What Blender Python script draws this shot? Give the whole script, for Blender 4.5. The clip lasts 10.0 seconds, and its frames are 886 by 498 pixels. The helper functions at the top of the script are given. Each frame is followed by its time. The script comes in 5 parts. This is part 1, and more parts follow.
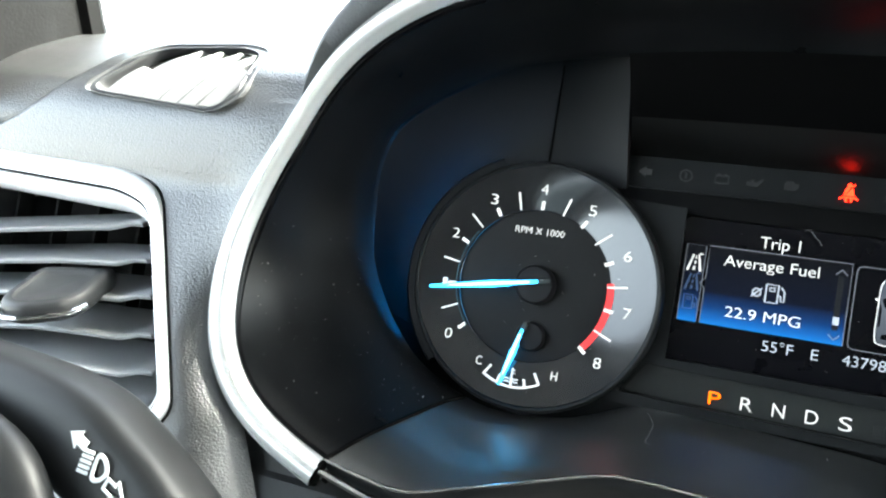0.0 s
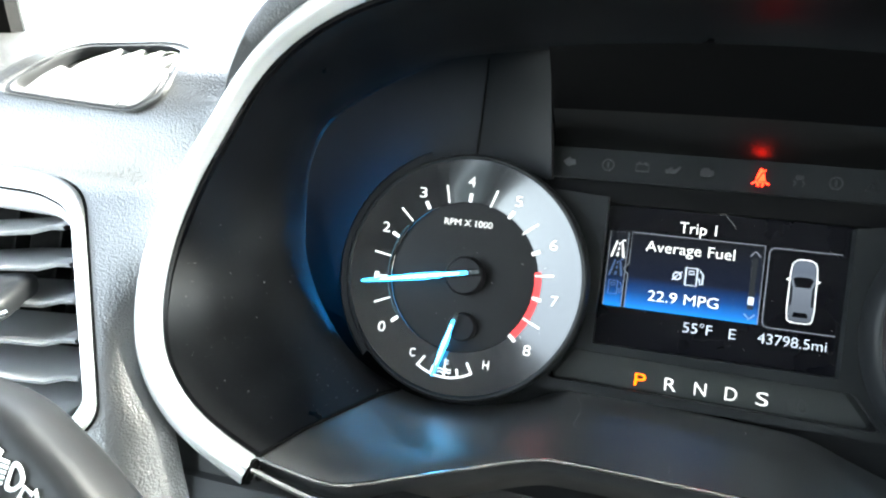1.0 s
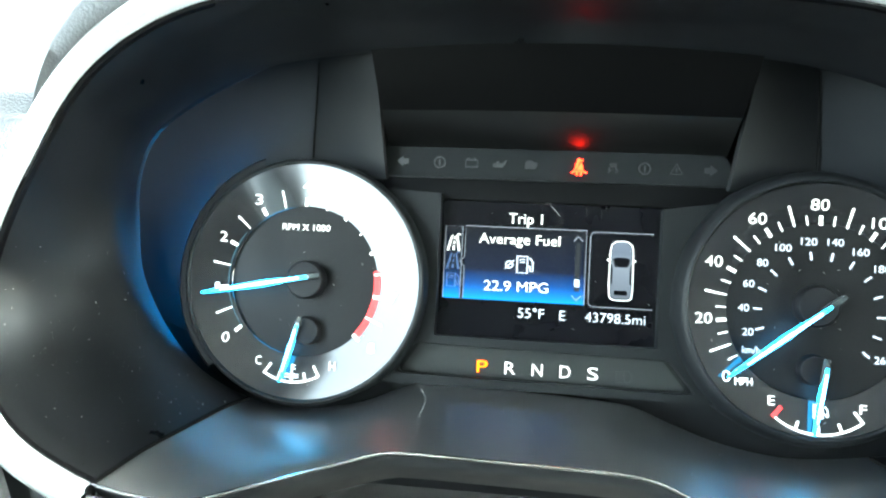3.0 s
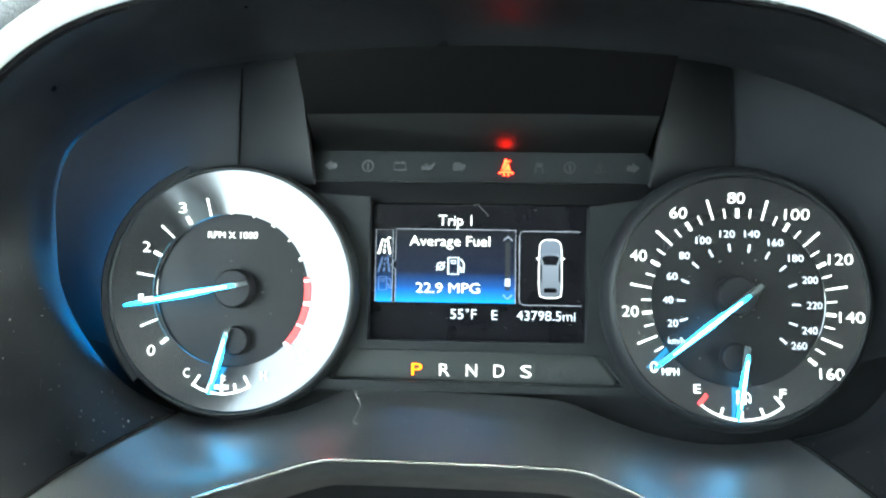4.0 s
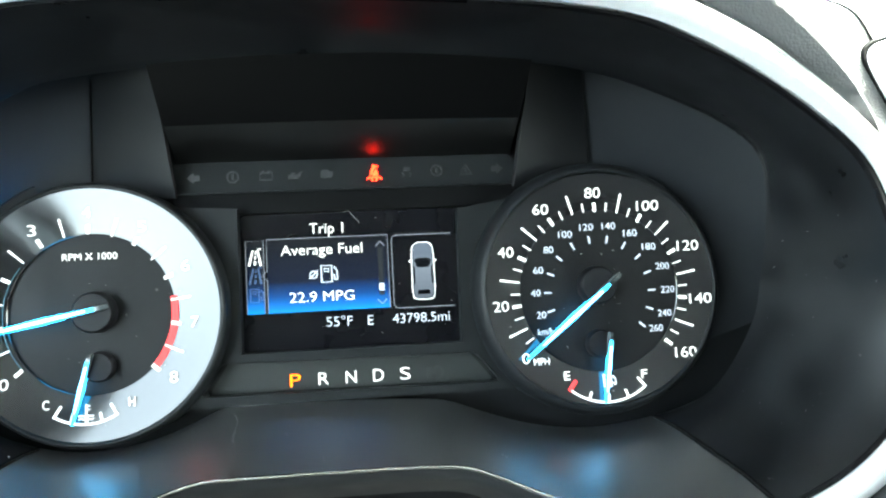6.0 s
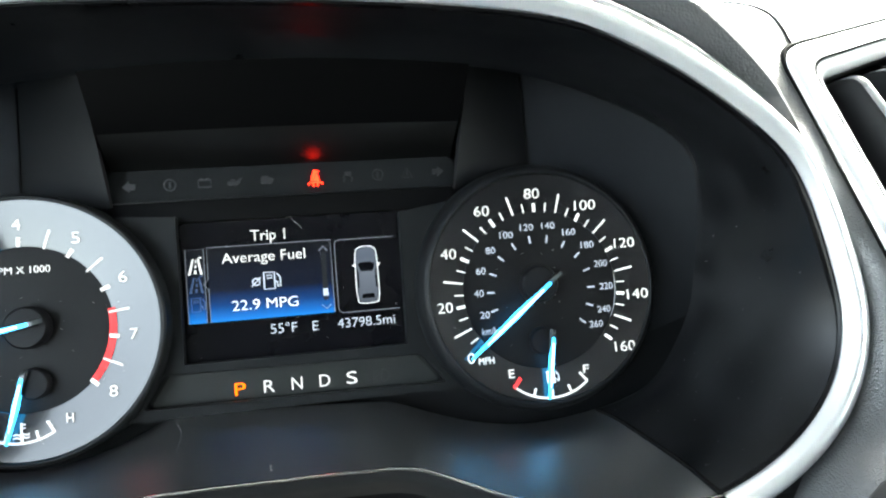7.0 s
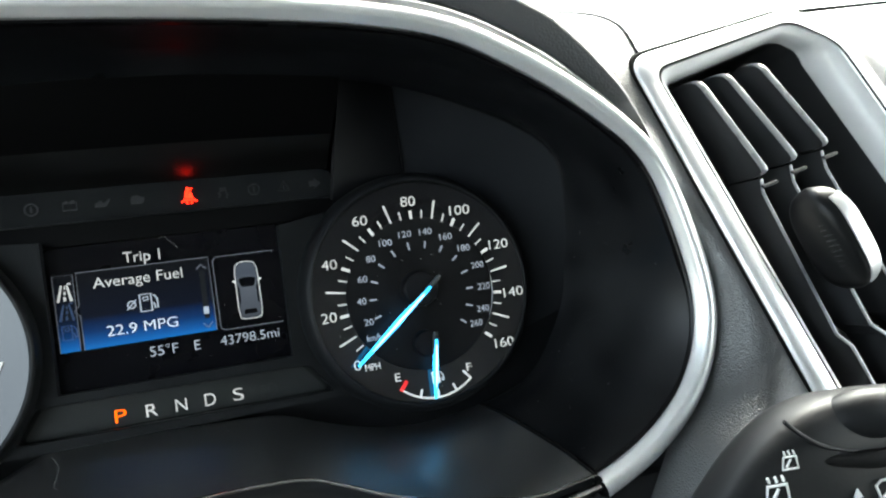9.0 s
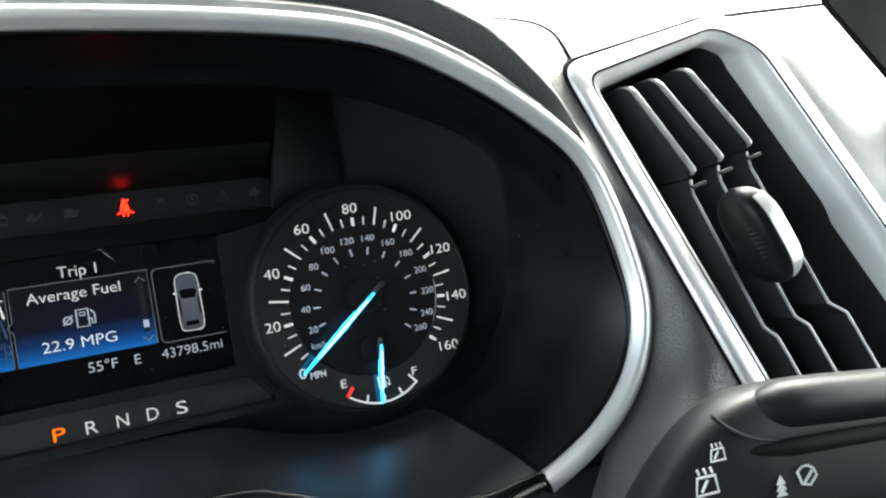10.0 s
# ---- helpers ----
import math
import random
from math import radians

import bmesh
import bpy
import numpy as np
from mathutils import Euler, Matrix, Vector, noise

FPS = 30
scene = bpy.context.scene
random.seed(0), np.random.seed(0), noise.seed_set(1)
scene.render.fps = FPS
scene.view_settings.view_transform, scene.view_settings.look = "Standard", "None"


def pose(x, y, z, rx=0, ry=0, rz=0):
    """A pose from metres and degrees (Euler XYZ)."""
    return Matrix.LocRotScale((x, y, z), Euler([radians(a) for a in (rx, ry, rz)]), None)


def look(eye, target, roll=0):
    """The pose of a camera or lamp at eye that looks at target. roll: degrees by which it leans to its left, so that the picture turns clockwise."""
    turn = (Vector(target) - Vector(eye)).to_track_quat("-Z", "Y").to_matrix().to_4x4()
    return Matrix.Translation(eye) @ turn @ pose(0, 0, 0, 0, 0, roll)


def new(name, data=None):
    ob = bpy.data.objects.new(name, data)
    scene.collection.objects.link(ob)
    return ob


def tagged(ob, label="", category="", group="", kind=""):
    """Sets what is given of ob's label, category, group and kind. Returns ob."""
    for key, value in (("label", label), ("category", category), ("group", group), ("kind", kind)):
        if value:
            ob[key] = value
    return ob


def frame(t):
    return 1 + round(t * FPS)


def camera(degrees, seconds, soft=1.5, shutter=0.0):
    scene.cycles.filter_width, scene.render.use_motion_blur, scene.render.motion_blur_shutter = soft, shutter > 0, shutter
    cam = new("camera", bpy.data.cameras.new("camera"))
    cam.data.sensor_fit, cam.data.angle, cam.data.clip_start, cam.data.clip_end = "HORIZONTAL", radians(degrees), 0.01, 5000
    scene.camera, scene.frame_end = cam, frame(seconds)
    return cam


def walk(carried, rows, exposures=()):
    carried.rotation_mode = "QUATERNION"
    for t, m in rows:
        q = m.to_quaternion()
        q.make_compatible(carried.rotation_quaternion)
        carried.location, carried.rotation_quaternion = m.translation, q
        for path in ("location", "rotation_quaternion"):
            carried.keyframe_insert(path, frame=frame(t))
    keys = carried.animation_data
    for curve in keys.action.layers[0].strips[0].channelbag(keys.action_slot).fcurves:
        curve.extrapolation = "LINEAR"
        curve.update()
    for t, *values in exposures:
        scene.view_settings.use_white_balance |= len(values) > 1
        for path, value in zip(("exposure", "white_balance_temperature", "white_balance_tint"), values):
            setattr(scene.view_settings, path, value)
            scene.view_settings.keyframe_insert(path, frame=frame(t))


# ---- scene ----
# The dashboard's own axes: x to the right, y into the dash, z up along the dial faces, in millimetres.
# The dials lean back from the driver by this angle.
TILT = pose(0, 0, 0, -23)
cam = camera(63.04, 10.0, soft=2.2)
PATH = [
    (0, -43.0, -304.1, -5.4, 19.41, 2.49, 9.46),
    (0.5, -38.5, -304.1, -5.0, 17.54, 2.53, 8.57),
    (1, -33.0, -304.1, -4.1, 15.60, 2.52, 7.53),
    (1.5, -26.0, -304.6, -2.8, 13.69, 2.58, 6.37),
    (2, -19.2, -305.0, -1.5, 11.64, 2.67, 5.17),
    (2.5, -13.4, -305.5, 0.4, 9.40, 2.65, 4.12),
    (4, -4.7, -304.5, -3.8, 2.46, 4.01, 0.99),
    (4.5, -3.8, -304.2, -4.1, 0.04, 4.18, -0.02),
    (5, -1.6, -305.0, -3.3, -2.15, 4.11, -1.09),
    (5.5, 0.3, -306.2, -2.9, -4.36, 4.04, -2.09),
    (7, 1.8, -310.5, -0.9, -10.93, 3.52, -4.82),
    (7.5, 2.4, -311.9, -0.8, -13.02, 3.42, -5.66),
    (8, 4.1, -314.4, 0.1, -15.00, 3.13, -6.58),
    (8.5, 5.2, -317.3, 1.0, -17.17, 2.81, -7.55),
    (9, 5.3, -320.2, 1.7, -19.42, 2.49, -8.44),
    (9.5, 5.6, -322.4, 3.1, -21.64, 2.07, -9.32),
    (10, 6.2, -324.9, 4.4, -23.56, 1.68, -10.02),
]


def eye_pose(x, y, z, yaw, pitch, roll):
    """The camera's pose in the dashboard's own axes: millimetres, then degrees."""
    turn = pose(0, 0, 0, 0, 0, yaw) @ pose(0, 0, 0, 90 + pitch) @ pose(0, 0, 0, 0, 0, roll)
    return TILT @ Matrix.Translation((x / 1000, y / 1000, z / 1000)) @ turn


EXPOSURE = [(t, e, 6500 if t < 1.2 or t > 6 else 6350, 0 if t < 1.2 or t > 6 else -9) for t, e in ((0, 4.56), (0.5, 4.76), (1, 5.14), (1.5, 5.44), (2, 5.61), (2.5, 5.78), (4, 6.06), (5, 5.96), (5.5, 5.77), (7, 4.79), (7.5, 4.38), (8, 4.13), (8.5, 3.93), (9, 3.77), (10, 3.62))]
walk(cam, [(t, eye_pose(*row)) for t, *row in PATH], EXPOSURE)

# ---- world and light ----
SUN_UP, SUN_ROUND = 46, 60
world = bpy.data.worlds.new("sky")
scene.world = world
world.use_nodes = True
wn = world.node_tree.nodes
sky = wn.new("ShaderNodeTexSky")
sky.sky_type, sky.sun_disc = "NISHITA", False
sky.sun_elevation, sky.sun_rotation = radians(SUN_UP), radians(SUN_ROUND)
sky.air_density, sky.dust_density, sky.ozone_density = 1.0, 4.0, 1.0
wn["Background"].inputs["Strength"].default_value = 0.15
haze = wn.new("ShaderNodeHueSaturation")
haze.inputs["Saturation"].default_value = 0.45
world.node_tree.links.new(sky.outputs[0], haze.inputs["Color"])
world.node_tree.links.new(haze.outputs[0], wn["Background"].inputs["Color"])

sun = new("sun", bpy.data.lights.new("sun", "SUN"))
sun.data.energy, sun.data.angle, sun.data.color = 1.5, radians(35), (1.0, 0.96, 0.9)
sun.matrix_world = look((0, 0, 0), (-math.sin(radians(SUN_ROUND)) * math.cos(radians(SUN_UP)), -math.cos(radians(SUN_ROUND)) * math.cos(radians(SUN_UP)), -math.sin(radians(SUN_UP))))


# ---- materials ----
def material(name, color, rough=0.5, metal=0.0, grain=0.0, grain_size=0.4, cells=False, vary=0.15, spots=6.0, coat=0.0, specular=0.5):
    """A surface with fine relief (grain_size in mm) and slow variation in tone and gloss (spots in mm)."""
    m = bpy.data.materials.new(name)
    m.use_nodes = True
    nt = m.node_tree
    b = nt.nodes["Principled BSDF"]
    co = nt.nodes.new("ShaderNodeTexCoord")
    slow = nt.nodes.new("ShaderNodeTexNoise")
    slow.inputs["Scale"].default_value, slow.inputs["Detail"].default_value = 1000 / spots / 4, 6
    nt.links.new(co.outputs["Object"], slow.inputs["Vector"])
    ramp = nt.nodes.new("ShaderNodeMapRange")
    ramp.inputs["From Min"].default_value, ramp.inputs["From Max"].default_value = 0.3, 0.7
    ramp.inputs["To Min"].default_value, ramp.inputs["To Max"].default_value = 1 - vary, 1 + vary
    nt.links.new(slow.outputs[0], ramp.inputs["Value"])
    mix = nt.nodes.new("ShaderNodeVectorMath")
    mix.operation = "SCALE"
    mix.inputs[0].default_value = color
    nt.links.new(ramp.outputs[0], mix.inputs["Scale"])
    nt.links.new(mix.outputs[0], b.inputs["Base Color"])
    gloss = nt.nodes.new("ShaderNodeMath")
    gloss.operation = "MULTIPLY"
    gloss.inputs[1].default_value = rough
    nt.links.new(ramp.outputs[0], gloss.inputs[0])
    nt.links.new(gloss.outputs[0], b.inputs["Roughness"])
    b.inputs["Metallic"].default_value = metal
    b.inputs["Coat Weight"].default_value = coat
    b.inputs["Coat Roughness"].default_value = 0.06
    b.inputs["Specular IOR Level"].default_value = specular
    if grain:
        if cells:
            fine = nt.nodes.new("ShaderNodeTexVoronoi")
            fine.feature = "SMOOTH_F1"
            fine.inputs["Scale"].default_value = 1000 / grain_size
            fine.inputs["Smoothness"].default_value = 0.6
            nt.links.new(co.outputs["Object"], fine.inputs["Vector"])
        else:
            fine = nt.nodes.new("ShaderNodeTexNoise")
            fine.inputs["Scale"].default_value, fine.inputs["Detail"].default_value = 400 / grain_size, 3
            nt.links.new(co.outputs["Object"], fine.inputs["Vector"])
        bump = nt.nodes.new("ShaderNodeBump")
        bump.inputs["Strength"].default_value, bump.invert = grain, cells
        bump.inputs["Distance"].default_value = grain_size / (1400 if cells else 2000)
        nt.links.new(fine.outputs[0], bump.inputs["Height"])
        nt.links.new(bump.outputs[0], b.inputs["Normal"])
    return m


def glow(name, color, strength):
    """A backlit print or lamp."""
    m = bpy.data.materials.new(name)
    m.use_nodes = True
    b = m.node_tree.nodes["Principled BSDF"]
    b.inputs["Base Color"].default_value = (*[min(c * 0.5, 0.6) * min(1.0, strength * 4) for c in color], 1)
    b.inputs["Roughness"].default_value, b.inputs["Specular IOR Level"].default_value = 0.4, 0.1
    b.inputs["Emission Color"].default_value = (*color, 1)
    b.inputs["Emission Strength"].default_value = strength * 0.17
    return m


def glow_ramp(name, stops, strength, axis=2, low=0.0, high=1.0):
    """A lit screen area whose colour runs along one axis of the object, from low to high in mm."""
    m = glow(name, (1, 1, 1), strength)
    nt = m.node_tree
    co, sep, ran, ramp = (nt.nodes.new(k) for k in ("ShaderNodeTexCoord", "ShaderNodeSeparateXYZ", "ShaderNodeMapRange", "ShaderNodeValToRGB"))
    nt.links.new(co.outputs["Object"], sep.inputs[0])
    nt.links.new(sep.outputs[axis], ran.inputs["Value"])
    ran.inputs["From Min"].default_value, ran.inputs["From Max"].default_value = low / 1000, high / 1000
    nt.links.new(ran.outputs[0], ramp.inputs[0])
    while len(ramp.color_ramp.elements) < len(stops):
        ramp.color_ramp.elements.new(0.5)
    for e, (at, c) in zip(ramp.color_ramp.elements, stops):
        e.position, e.color = at, (*c, 1)
    b = nt.nodes["Principled BSDF"]
    nt.links.new(ramp.outputs[0], b.inputs["Emission Color"])
    b.inputs["Base Color"].default_value = (0.004, 0.004, 0.005, 1)
    return m


COWL = material("black_soft_plastic", (0.0048, 0.0051, 0.0058), 0.38, grain=0.12, grain_size=0.35, vary=0.3, spots=5, specular=0.2)
COWL_LOW = material("gloss_black_shelf", (0.0085, 0.009, 0.0098), 0.36, grain=0.03, grain_size=0.35, vary=0.1, spots=14, specular=1.0)
COWL_LOW.node_tree.nodes["Principled BSDF"].inputs["IOR"].default_value = 2.2
POD = material("matt_pod_plastic", (0.0115, 0.0126, 0.0146), 0.55, grain=0.1, grain_size=0.3, vary=0.12, specular=0.1)
MASK = material("dark_cluster_plastic", (0.0064, 0.0069, 0.0077), 0.5, grain=0.1, grain_size=0.3, vary=0.12, specular=0.12)
BODY = material("grey_cluster_plastic", (0.0068, 0.0075, 0.0081), 0.45, grain=0.12, grain_size=0.3, vary=0.12, specular=0.14)
TRAY = material("grey_tray_plastic", (0.017, 0.0186, 0.0182), 0.4, grain=0.08, grain_size=0.3, vary=0.15, spots=12, specular=0.3)
TRAY_WALL = material("gloss_tray_wall", (0.004, 0.0042, 0.0044), 0.2, vary=0.15, specular=0.5)
RECESS_SHADE = material("recess_shade_black", (0.002, 0.002, 0.0022), 0.6, vary=0.1, specular=0.05)
LEDGE = material("satin_black_ledge", (0.002, 0.002, 0.002), 0.36, vary=0.1, spots=14, specular=0.38)
GLOSS = material("gloss_black_plastic", (0.004, 0.004, 0.0045), 0.25, vary=0.25, spots=14, specular=0.12)
PANEL = material("matt_black_panel", (0.0008, 0.0008, 0.0009), 0.5, vary=0.1, spots=14, specular=0.025)
RING = material("polished_dial_ring", (0.012, 0.012, 0.013), 0.07, vary=0.3, spots=9, coat=0.28, specular=0.45)
DIAL = material("matt_black_dial", (0.007, 0.007, 0.0075), 0.45, grain=0.05, grain_size=0.2, vary=0.2, spots=5, specular=0.12)
HUB = material("black_needle_hub", (0.005, 0.005, 0.006), 0.5, specular=0.15)
SMOKED = material("smoked_clear_plastic", (0.03, 0.035, 0.036), 0.15, coat=0.5)
BEVEL = material("grey_satin_plastic", (0.52, 0.524, 0.526), 0.35, grain=0.05, grain_size=0.2, vary=0.08)
SILVER = material("satin_silver_trim", (0.62, 0.625, 0.62), 0.33, metal=0.55, grain=0.04, grain_size=0.15, vary=0.06, spots=20)
CHROME = material("bright_chrome", (0.75, 0.75, 0.76), 0.12, metal=1.0, vary=0.06)
LIP = material("dark_silver_lip", (0.5, 0.5, 0.5), 0.32, metal=0.7, vary=0.1)
# one vinyl in two tones: the left copy is darkened for the shade there
LEATHER = material("grained_vinyl_shaded", (0.028, 0.0282, 0.0284), 0.36, grain=0.42, grain_size=0.85, cells=True, vary=0.12, spots=12, specular=0.8)
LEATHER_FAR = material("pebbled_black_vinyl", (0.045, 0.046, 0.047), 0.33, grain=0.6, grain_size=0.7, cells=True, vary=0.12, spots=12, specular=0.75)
PAD = material("grained_dash_skin", (0.04, 0.041, 0.043), 0.4, grain=0.22, grain_size=1.0, cells=True, vary=0.12, spots=15)
PLASTIC = material("black_moulded_plastic", (0.016, 0.0168, 0.018), 0.48, grain=0.15, grain_size=0.35, vary=0.15, specular=0.3)
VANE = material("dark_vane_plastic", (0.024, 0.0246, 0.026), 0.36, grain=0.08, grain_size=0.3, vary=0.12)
FRAME = material("silver_vent_frame", (0.7, 0.705, 0.705), 0.35, metal=0.6, grain=0.04, grain_size=0.2, vary=0.06)
KNOB = material("satin_slider_plastic", (0.006, 0.0062, 0.0066), 0.34, grain=0.1, grain_size=0.3, vary=0.15, specular=0.14)
STALK = material("black_stalk_plastic", (0.008, 0.0085, 0.0092), 0.45, grain=0.12, grain_size=0.4, vary=0.12, spots=20, specular=0.18)
# lighter copy of the vane plastic: the left vanes' sheen is in the colour
VANE_LIT = material("lit_vane_plastic", (0.19, 0.193, 0.197), 0.36, grain=0.08, grain_size=0.3, vary=0.12)
GRILLE = material("satin_grille_plastic", (0.055, 0.056, 0.058), 0.34, grain=0.08, grain_size=0.3, vary=0.12)
# vane fronts and grille slats: caught light is put into this paler tone
VANE_EDGE_LIT = material("lit_satin_vane_edge", (0.18, 0.182, 0.186), 0.28, vary=0.1, specular=0.8)
CAVITY = material("black_duct", (0.005, 0.005, 0.005), 0.7, specular=0.1)
SEAM = material("dark_joint", (0.003, 0.003, 0.003), 0.7, specular=0.05)
PRINT = material("white_print", (0.55, 0.57, 0.56), 0.5, vary=0.08)
FAINT = material("unlit_print", (0.0084, 0.0092, 0.0102), 0.45)
LINT = material("pale_lint", (0.26, 0.255, 0.245), 0.9)
GLASS_BLACK = material("black_screen_glass", (0.003, 0.003, 0.004), 0.18, vary=0.2, specular=0.12)
CLOTH = material("grey_woven_trim", (0.005, 0.005, 0.005), 0.95, specular=0.1, grain=0.5, grain_size=0.8, vary=0.25, spots=6)
HEADLINER = material("pale_grey_headliner", (0.16, 0.16, 0.155), 0.95, grain=0.4, grain_size=1.5, vary=0.15, spots=40)
CARPET = material("black_carpet", (0.012, 0.012, 0.012), 0.95, grain=0.6, grain_size=3, vary=0.2, spots=60)
GROUND = material("pale_concrete", (0.45, 0.45, 0.44), 0.9, grain=0.4, grain_size=20, vary=0.15, spots=900)

TINTED = bpy.data.materials.new("tinted_glass")
TINTED.use_nodes = True
tn = TINTED.node_tree
clear, shine, both = (tn.nodes.new(k) for k in ("ShaderNodeBsdfTransparent", "ShaderNodeBsdfGlossy", "ShaderNodeMixShader"))
clear.inputs["Color"].default_value, shine.inputs["Roughness"].default_value, both.inputs[0].default_value = (0.35, 0.37, 0.37, 1), 0.02, 0.05
tn.links.new(clear.outputs[0], both.inputs[1])
tn.links.new(shine.outputs[0], both.inputs[2])
tn.links.new(both.outputs[0], tn.nodes["Material Output"].inputs["Surface"])

WHITE_LIGHT = glow("backlit_white", (1.0, 0.98, 0.97), 0.21)
SOFT_LIGHT = glow("backlit_pale_blue_white", (0.8, 0.86, 1.0), 0.15)
DIM_LIGHT = glow("dim_grey_light", (0.55, 0.6, 0.7), 0.006)
NEEDLE_LIGHT = glow("ice_blue_light", (0.04, 0.43, 1.0), 2.0)
CORE_LIGHT = glow("white_blue_core", (0.36, 0.74, 1.0), 1.7)
# added glow without a known source, for the blue tint left of the dial
GLOW_ROD = glow("ice_blue_added_glow", (0.01, 0.33, 1.0), 23.0)
ARC_LIGHT = glow("thin_blue_arc", (0.35, 0.75, 1.0), 0.04)
RED_LIGHT = glow("red_scale", (1.0, 0.045, 0.05), 0.28)
LAMP_RED = glow("red_warning_lamp", (1.0, 0.01, 0.004), 5.5)
LAMP_AMBER = glow("amber_gear_letter", (1.0, 0.12, 0.0025), 0.9)
LINE_LIGHT = glow("screen_line", (0.75, 0.8, 0.95), 0.045)
BLUE_DIM = glow("dim_blue_icon", (0.16, 0.26, 0.5), 0.08)
BLUE_PANEL = glow_ramp("blue_screen_fade", [(0.0, (0.02, 0.27, 0.9)), (0.08, (0.012, 0.16, 0.62)), (0.22, (0.004, 0.05, 0.22)), (0.42, (0.0005, 0.003, 0.016)), (1.0, (0.0003, 0.0004, 0.001))], 0.26, 2, 37.0, 69.0)
CAR_PAINT = glow_ramp("car_picture_shade", [(0.0, (0.2, 0.23, 0.3)), (0.14, (0.32, 0.37, 0.48)), (0.4, (0.42, 0.48, 0.62)), (0.6, (0.5, 0.57, 0.72)), (0.78, (0.3, 0.36, 0.5)), (1.0, (0.4, 0.48, 0.64))], 0.09, 2, 39.0, 66.0)


# ---- building helpers ----
BASES = {}


def thing(name, base=(0, 0, 0), label="", category="", group="", kind="", tilt=True):
    """An Empty at a thing's base, given in mm in the dashboard's axes (or the car's level axes without tilt)."""
    ob = new(name)
    ob.empty_display_size = 0.02
    ob.matrix_world = (TILT if tilt else Matrix()) @ Matrix.Translation(Vector(base) / 1000)
    BASES[ob] = Vector(base)
    return tagged(ob, label, category, group, kind)


def finish(bm, base, sharp=38):
    bmesh.ops.translate(bm, verts=bm.verts, vec=-base)
    bmesh.ops.scale(bm, verts=bm.verts, vec=(0.001,) * 3)
    for f in bm.faces:
        f.smooth = True
    for e in bm.edges:
        if len(e.link_faces) == 2 and e.calc_face_angle(0) > radians(sharp):
            e.smooth = False


def part(name, bm, mat, parent, label="", sharp=38):
    """Links a bmesh, in mm in the dashboard's axes, as one mesh under a thing or a part."""
    base = BASES[parent]
    finish(bm, base, sharp)
    me = bpy.data.meshes.new(name)
    bm.to_mesh(me)
    bm.free()
    me.materials.append(mat)
    ob = new(name, me)
    ob.parent = parent
    BASES[ob] = base
    return tagged(ob, label)


def single(name, bm, mat, base, label="", category="", group="", kind="", tilt=True, sharp=38):
    """A thing that is one mesh."""
    finish(bm, Vector(base), sharp)
    me = bpy.data.meshes.new(name)
    bm.to_mesh(me)
    bm.free()
    me.materials.append(mat)
    ob = new(name, me)
    ob.matrix_world = (TILT if tilt else Matrix()) @ Matrix.Translation(Vector(base) / 1000)
    BASES[ob] = Vector(base)
    return tagged(ob, label, category, group, kind)


def spline(points, steps=8, closed=False):
    """A smooth curve through control points."""
    pts = [Vector(p) for p in points]
    n = len(pts)
    out = []
    for i in range(n if closed else n - 1):
        p0, p1, p2, p3 = (pts[(i + k) % n] if closed else pts[min(max(i + k, 0), n - 1)] for k in (-1, 0, 1, 2))
        for s in range(steps):
            t = s / steps
            out.append(0.5 * (2 * p1 + (p2 - p0) * t + (2 * p0 - 5 * p1 + 4 * p2 - p3) * t**2 + (3 * p1 - p0 - 3 * p2 + p3) * t**3))
    if not closed:
        out.append(pts[-1])
    return out


def loft(rings, closed=True, cap=False, thick=0.0):
    """Faces between rows of points."""
    bm = bmesh.new()
    rows = [[bm.verts.new(p) for p in ring] for ring in rings]
    n = len(rows[0])
    for a, b in zip(rows, rows[1:]):
        for i in range(n if closed else n - 1):
            j = (i + 1) % n
            bm.faces.new((a[i], a[j], b[j], b[i]))
    if cap:
        bm.faces.new(rows[0][::-1])
        bm.faces.new(rows[-1])
    bmesh.ops.recalc_face_normals(bm, faces=bm.faces)
    if thick:
        bmesh.ops.solidify(bm, geom=bm.faces[:], thickness=thick)
    return bm


def plate(outer, holes=(), y=0.0, depth=2.0):
    """A flat plate in the plane of the dials with holes through it; outlines are rows of (x, z). Its face is at y."""
    bm = bmesh.new()
    edges = []
    for loop in (outer, *holes):
        vs = [bm.verts.new((p[0], y, p[1])) for p in loop]
        edges += [bm.edges.new((vs[i], vs[(i + 1) % len(vs)])) for i in range(len(vs))]
    bmesh.ops.triangle_fill(bm, use_beauty=True, use_dissolve=False, edges=edges, normal=(0, -1, 0))
    if depth:
        faces = bm.faces[:]
        got = bmesh.ops.extrude_face_region(bm, geom=faces)
        bmesh.ops.translate(bm, verts=[v for v in got["geom"] if isinstance(v, bmesh.types.BMVert)], vec=(0, depth, 0))
    bmesh.ops.recalc_face_normals(bm, faces=bm.faces)
    return bm


def merged(*meshes):
    bm = bmesh.new()
    for other in meshes:
        me = bpy.data.meshes.new("piece")
        other.to_mesh(me)
        other.free()
        bm.from_mesh(me)
        bpy.data.meshes.remove(me)
    return bm


def moved(bm, m):
    bmesh.ops.transform(bm, matrix=m, verts=bm.verts)
    return bm


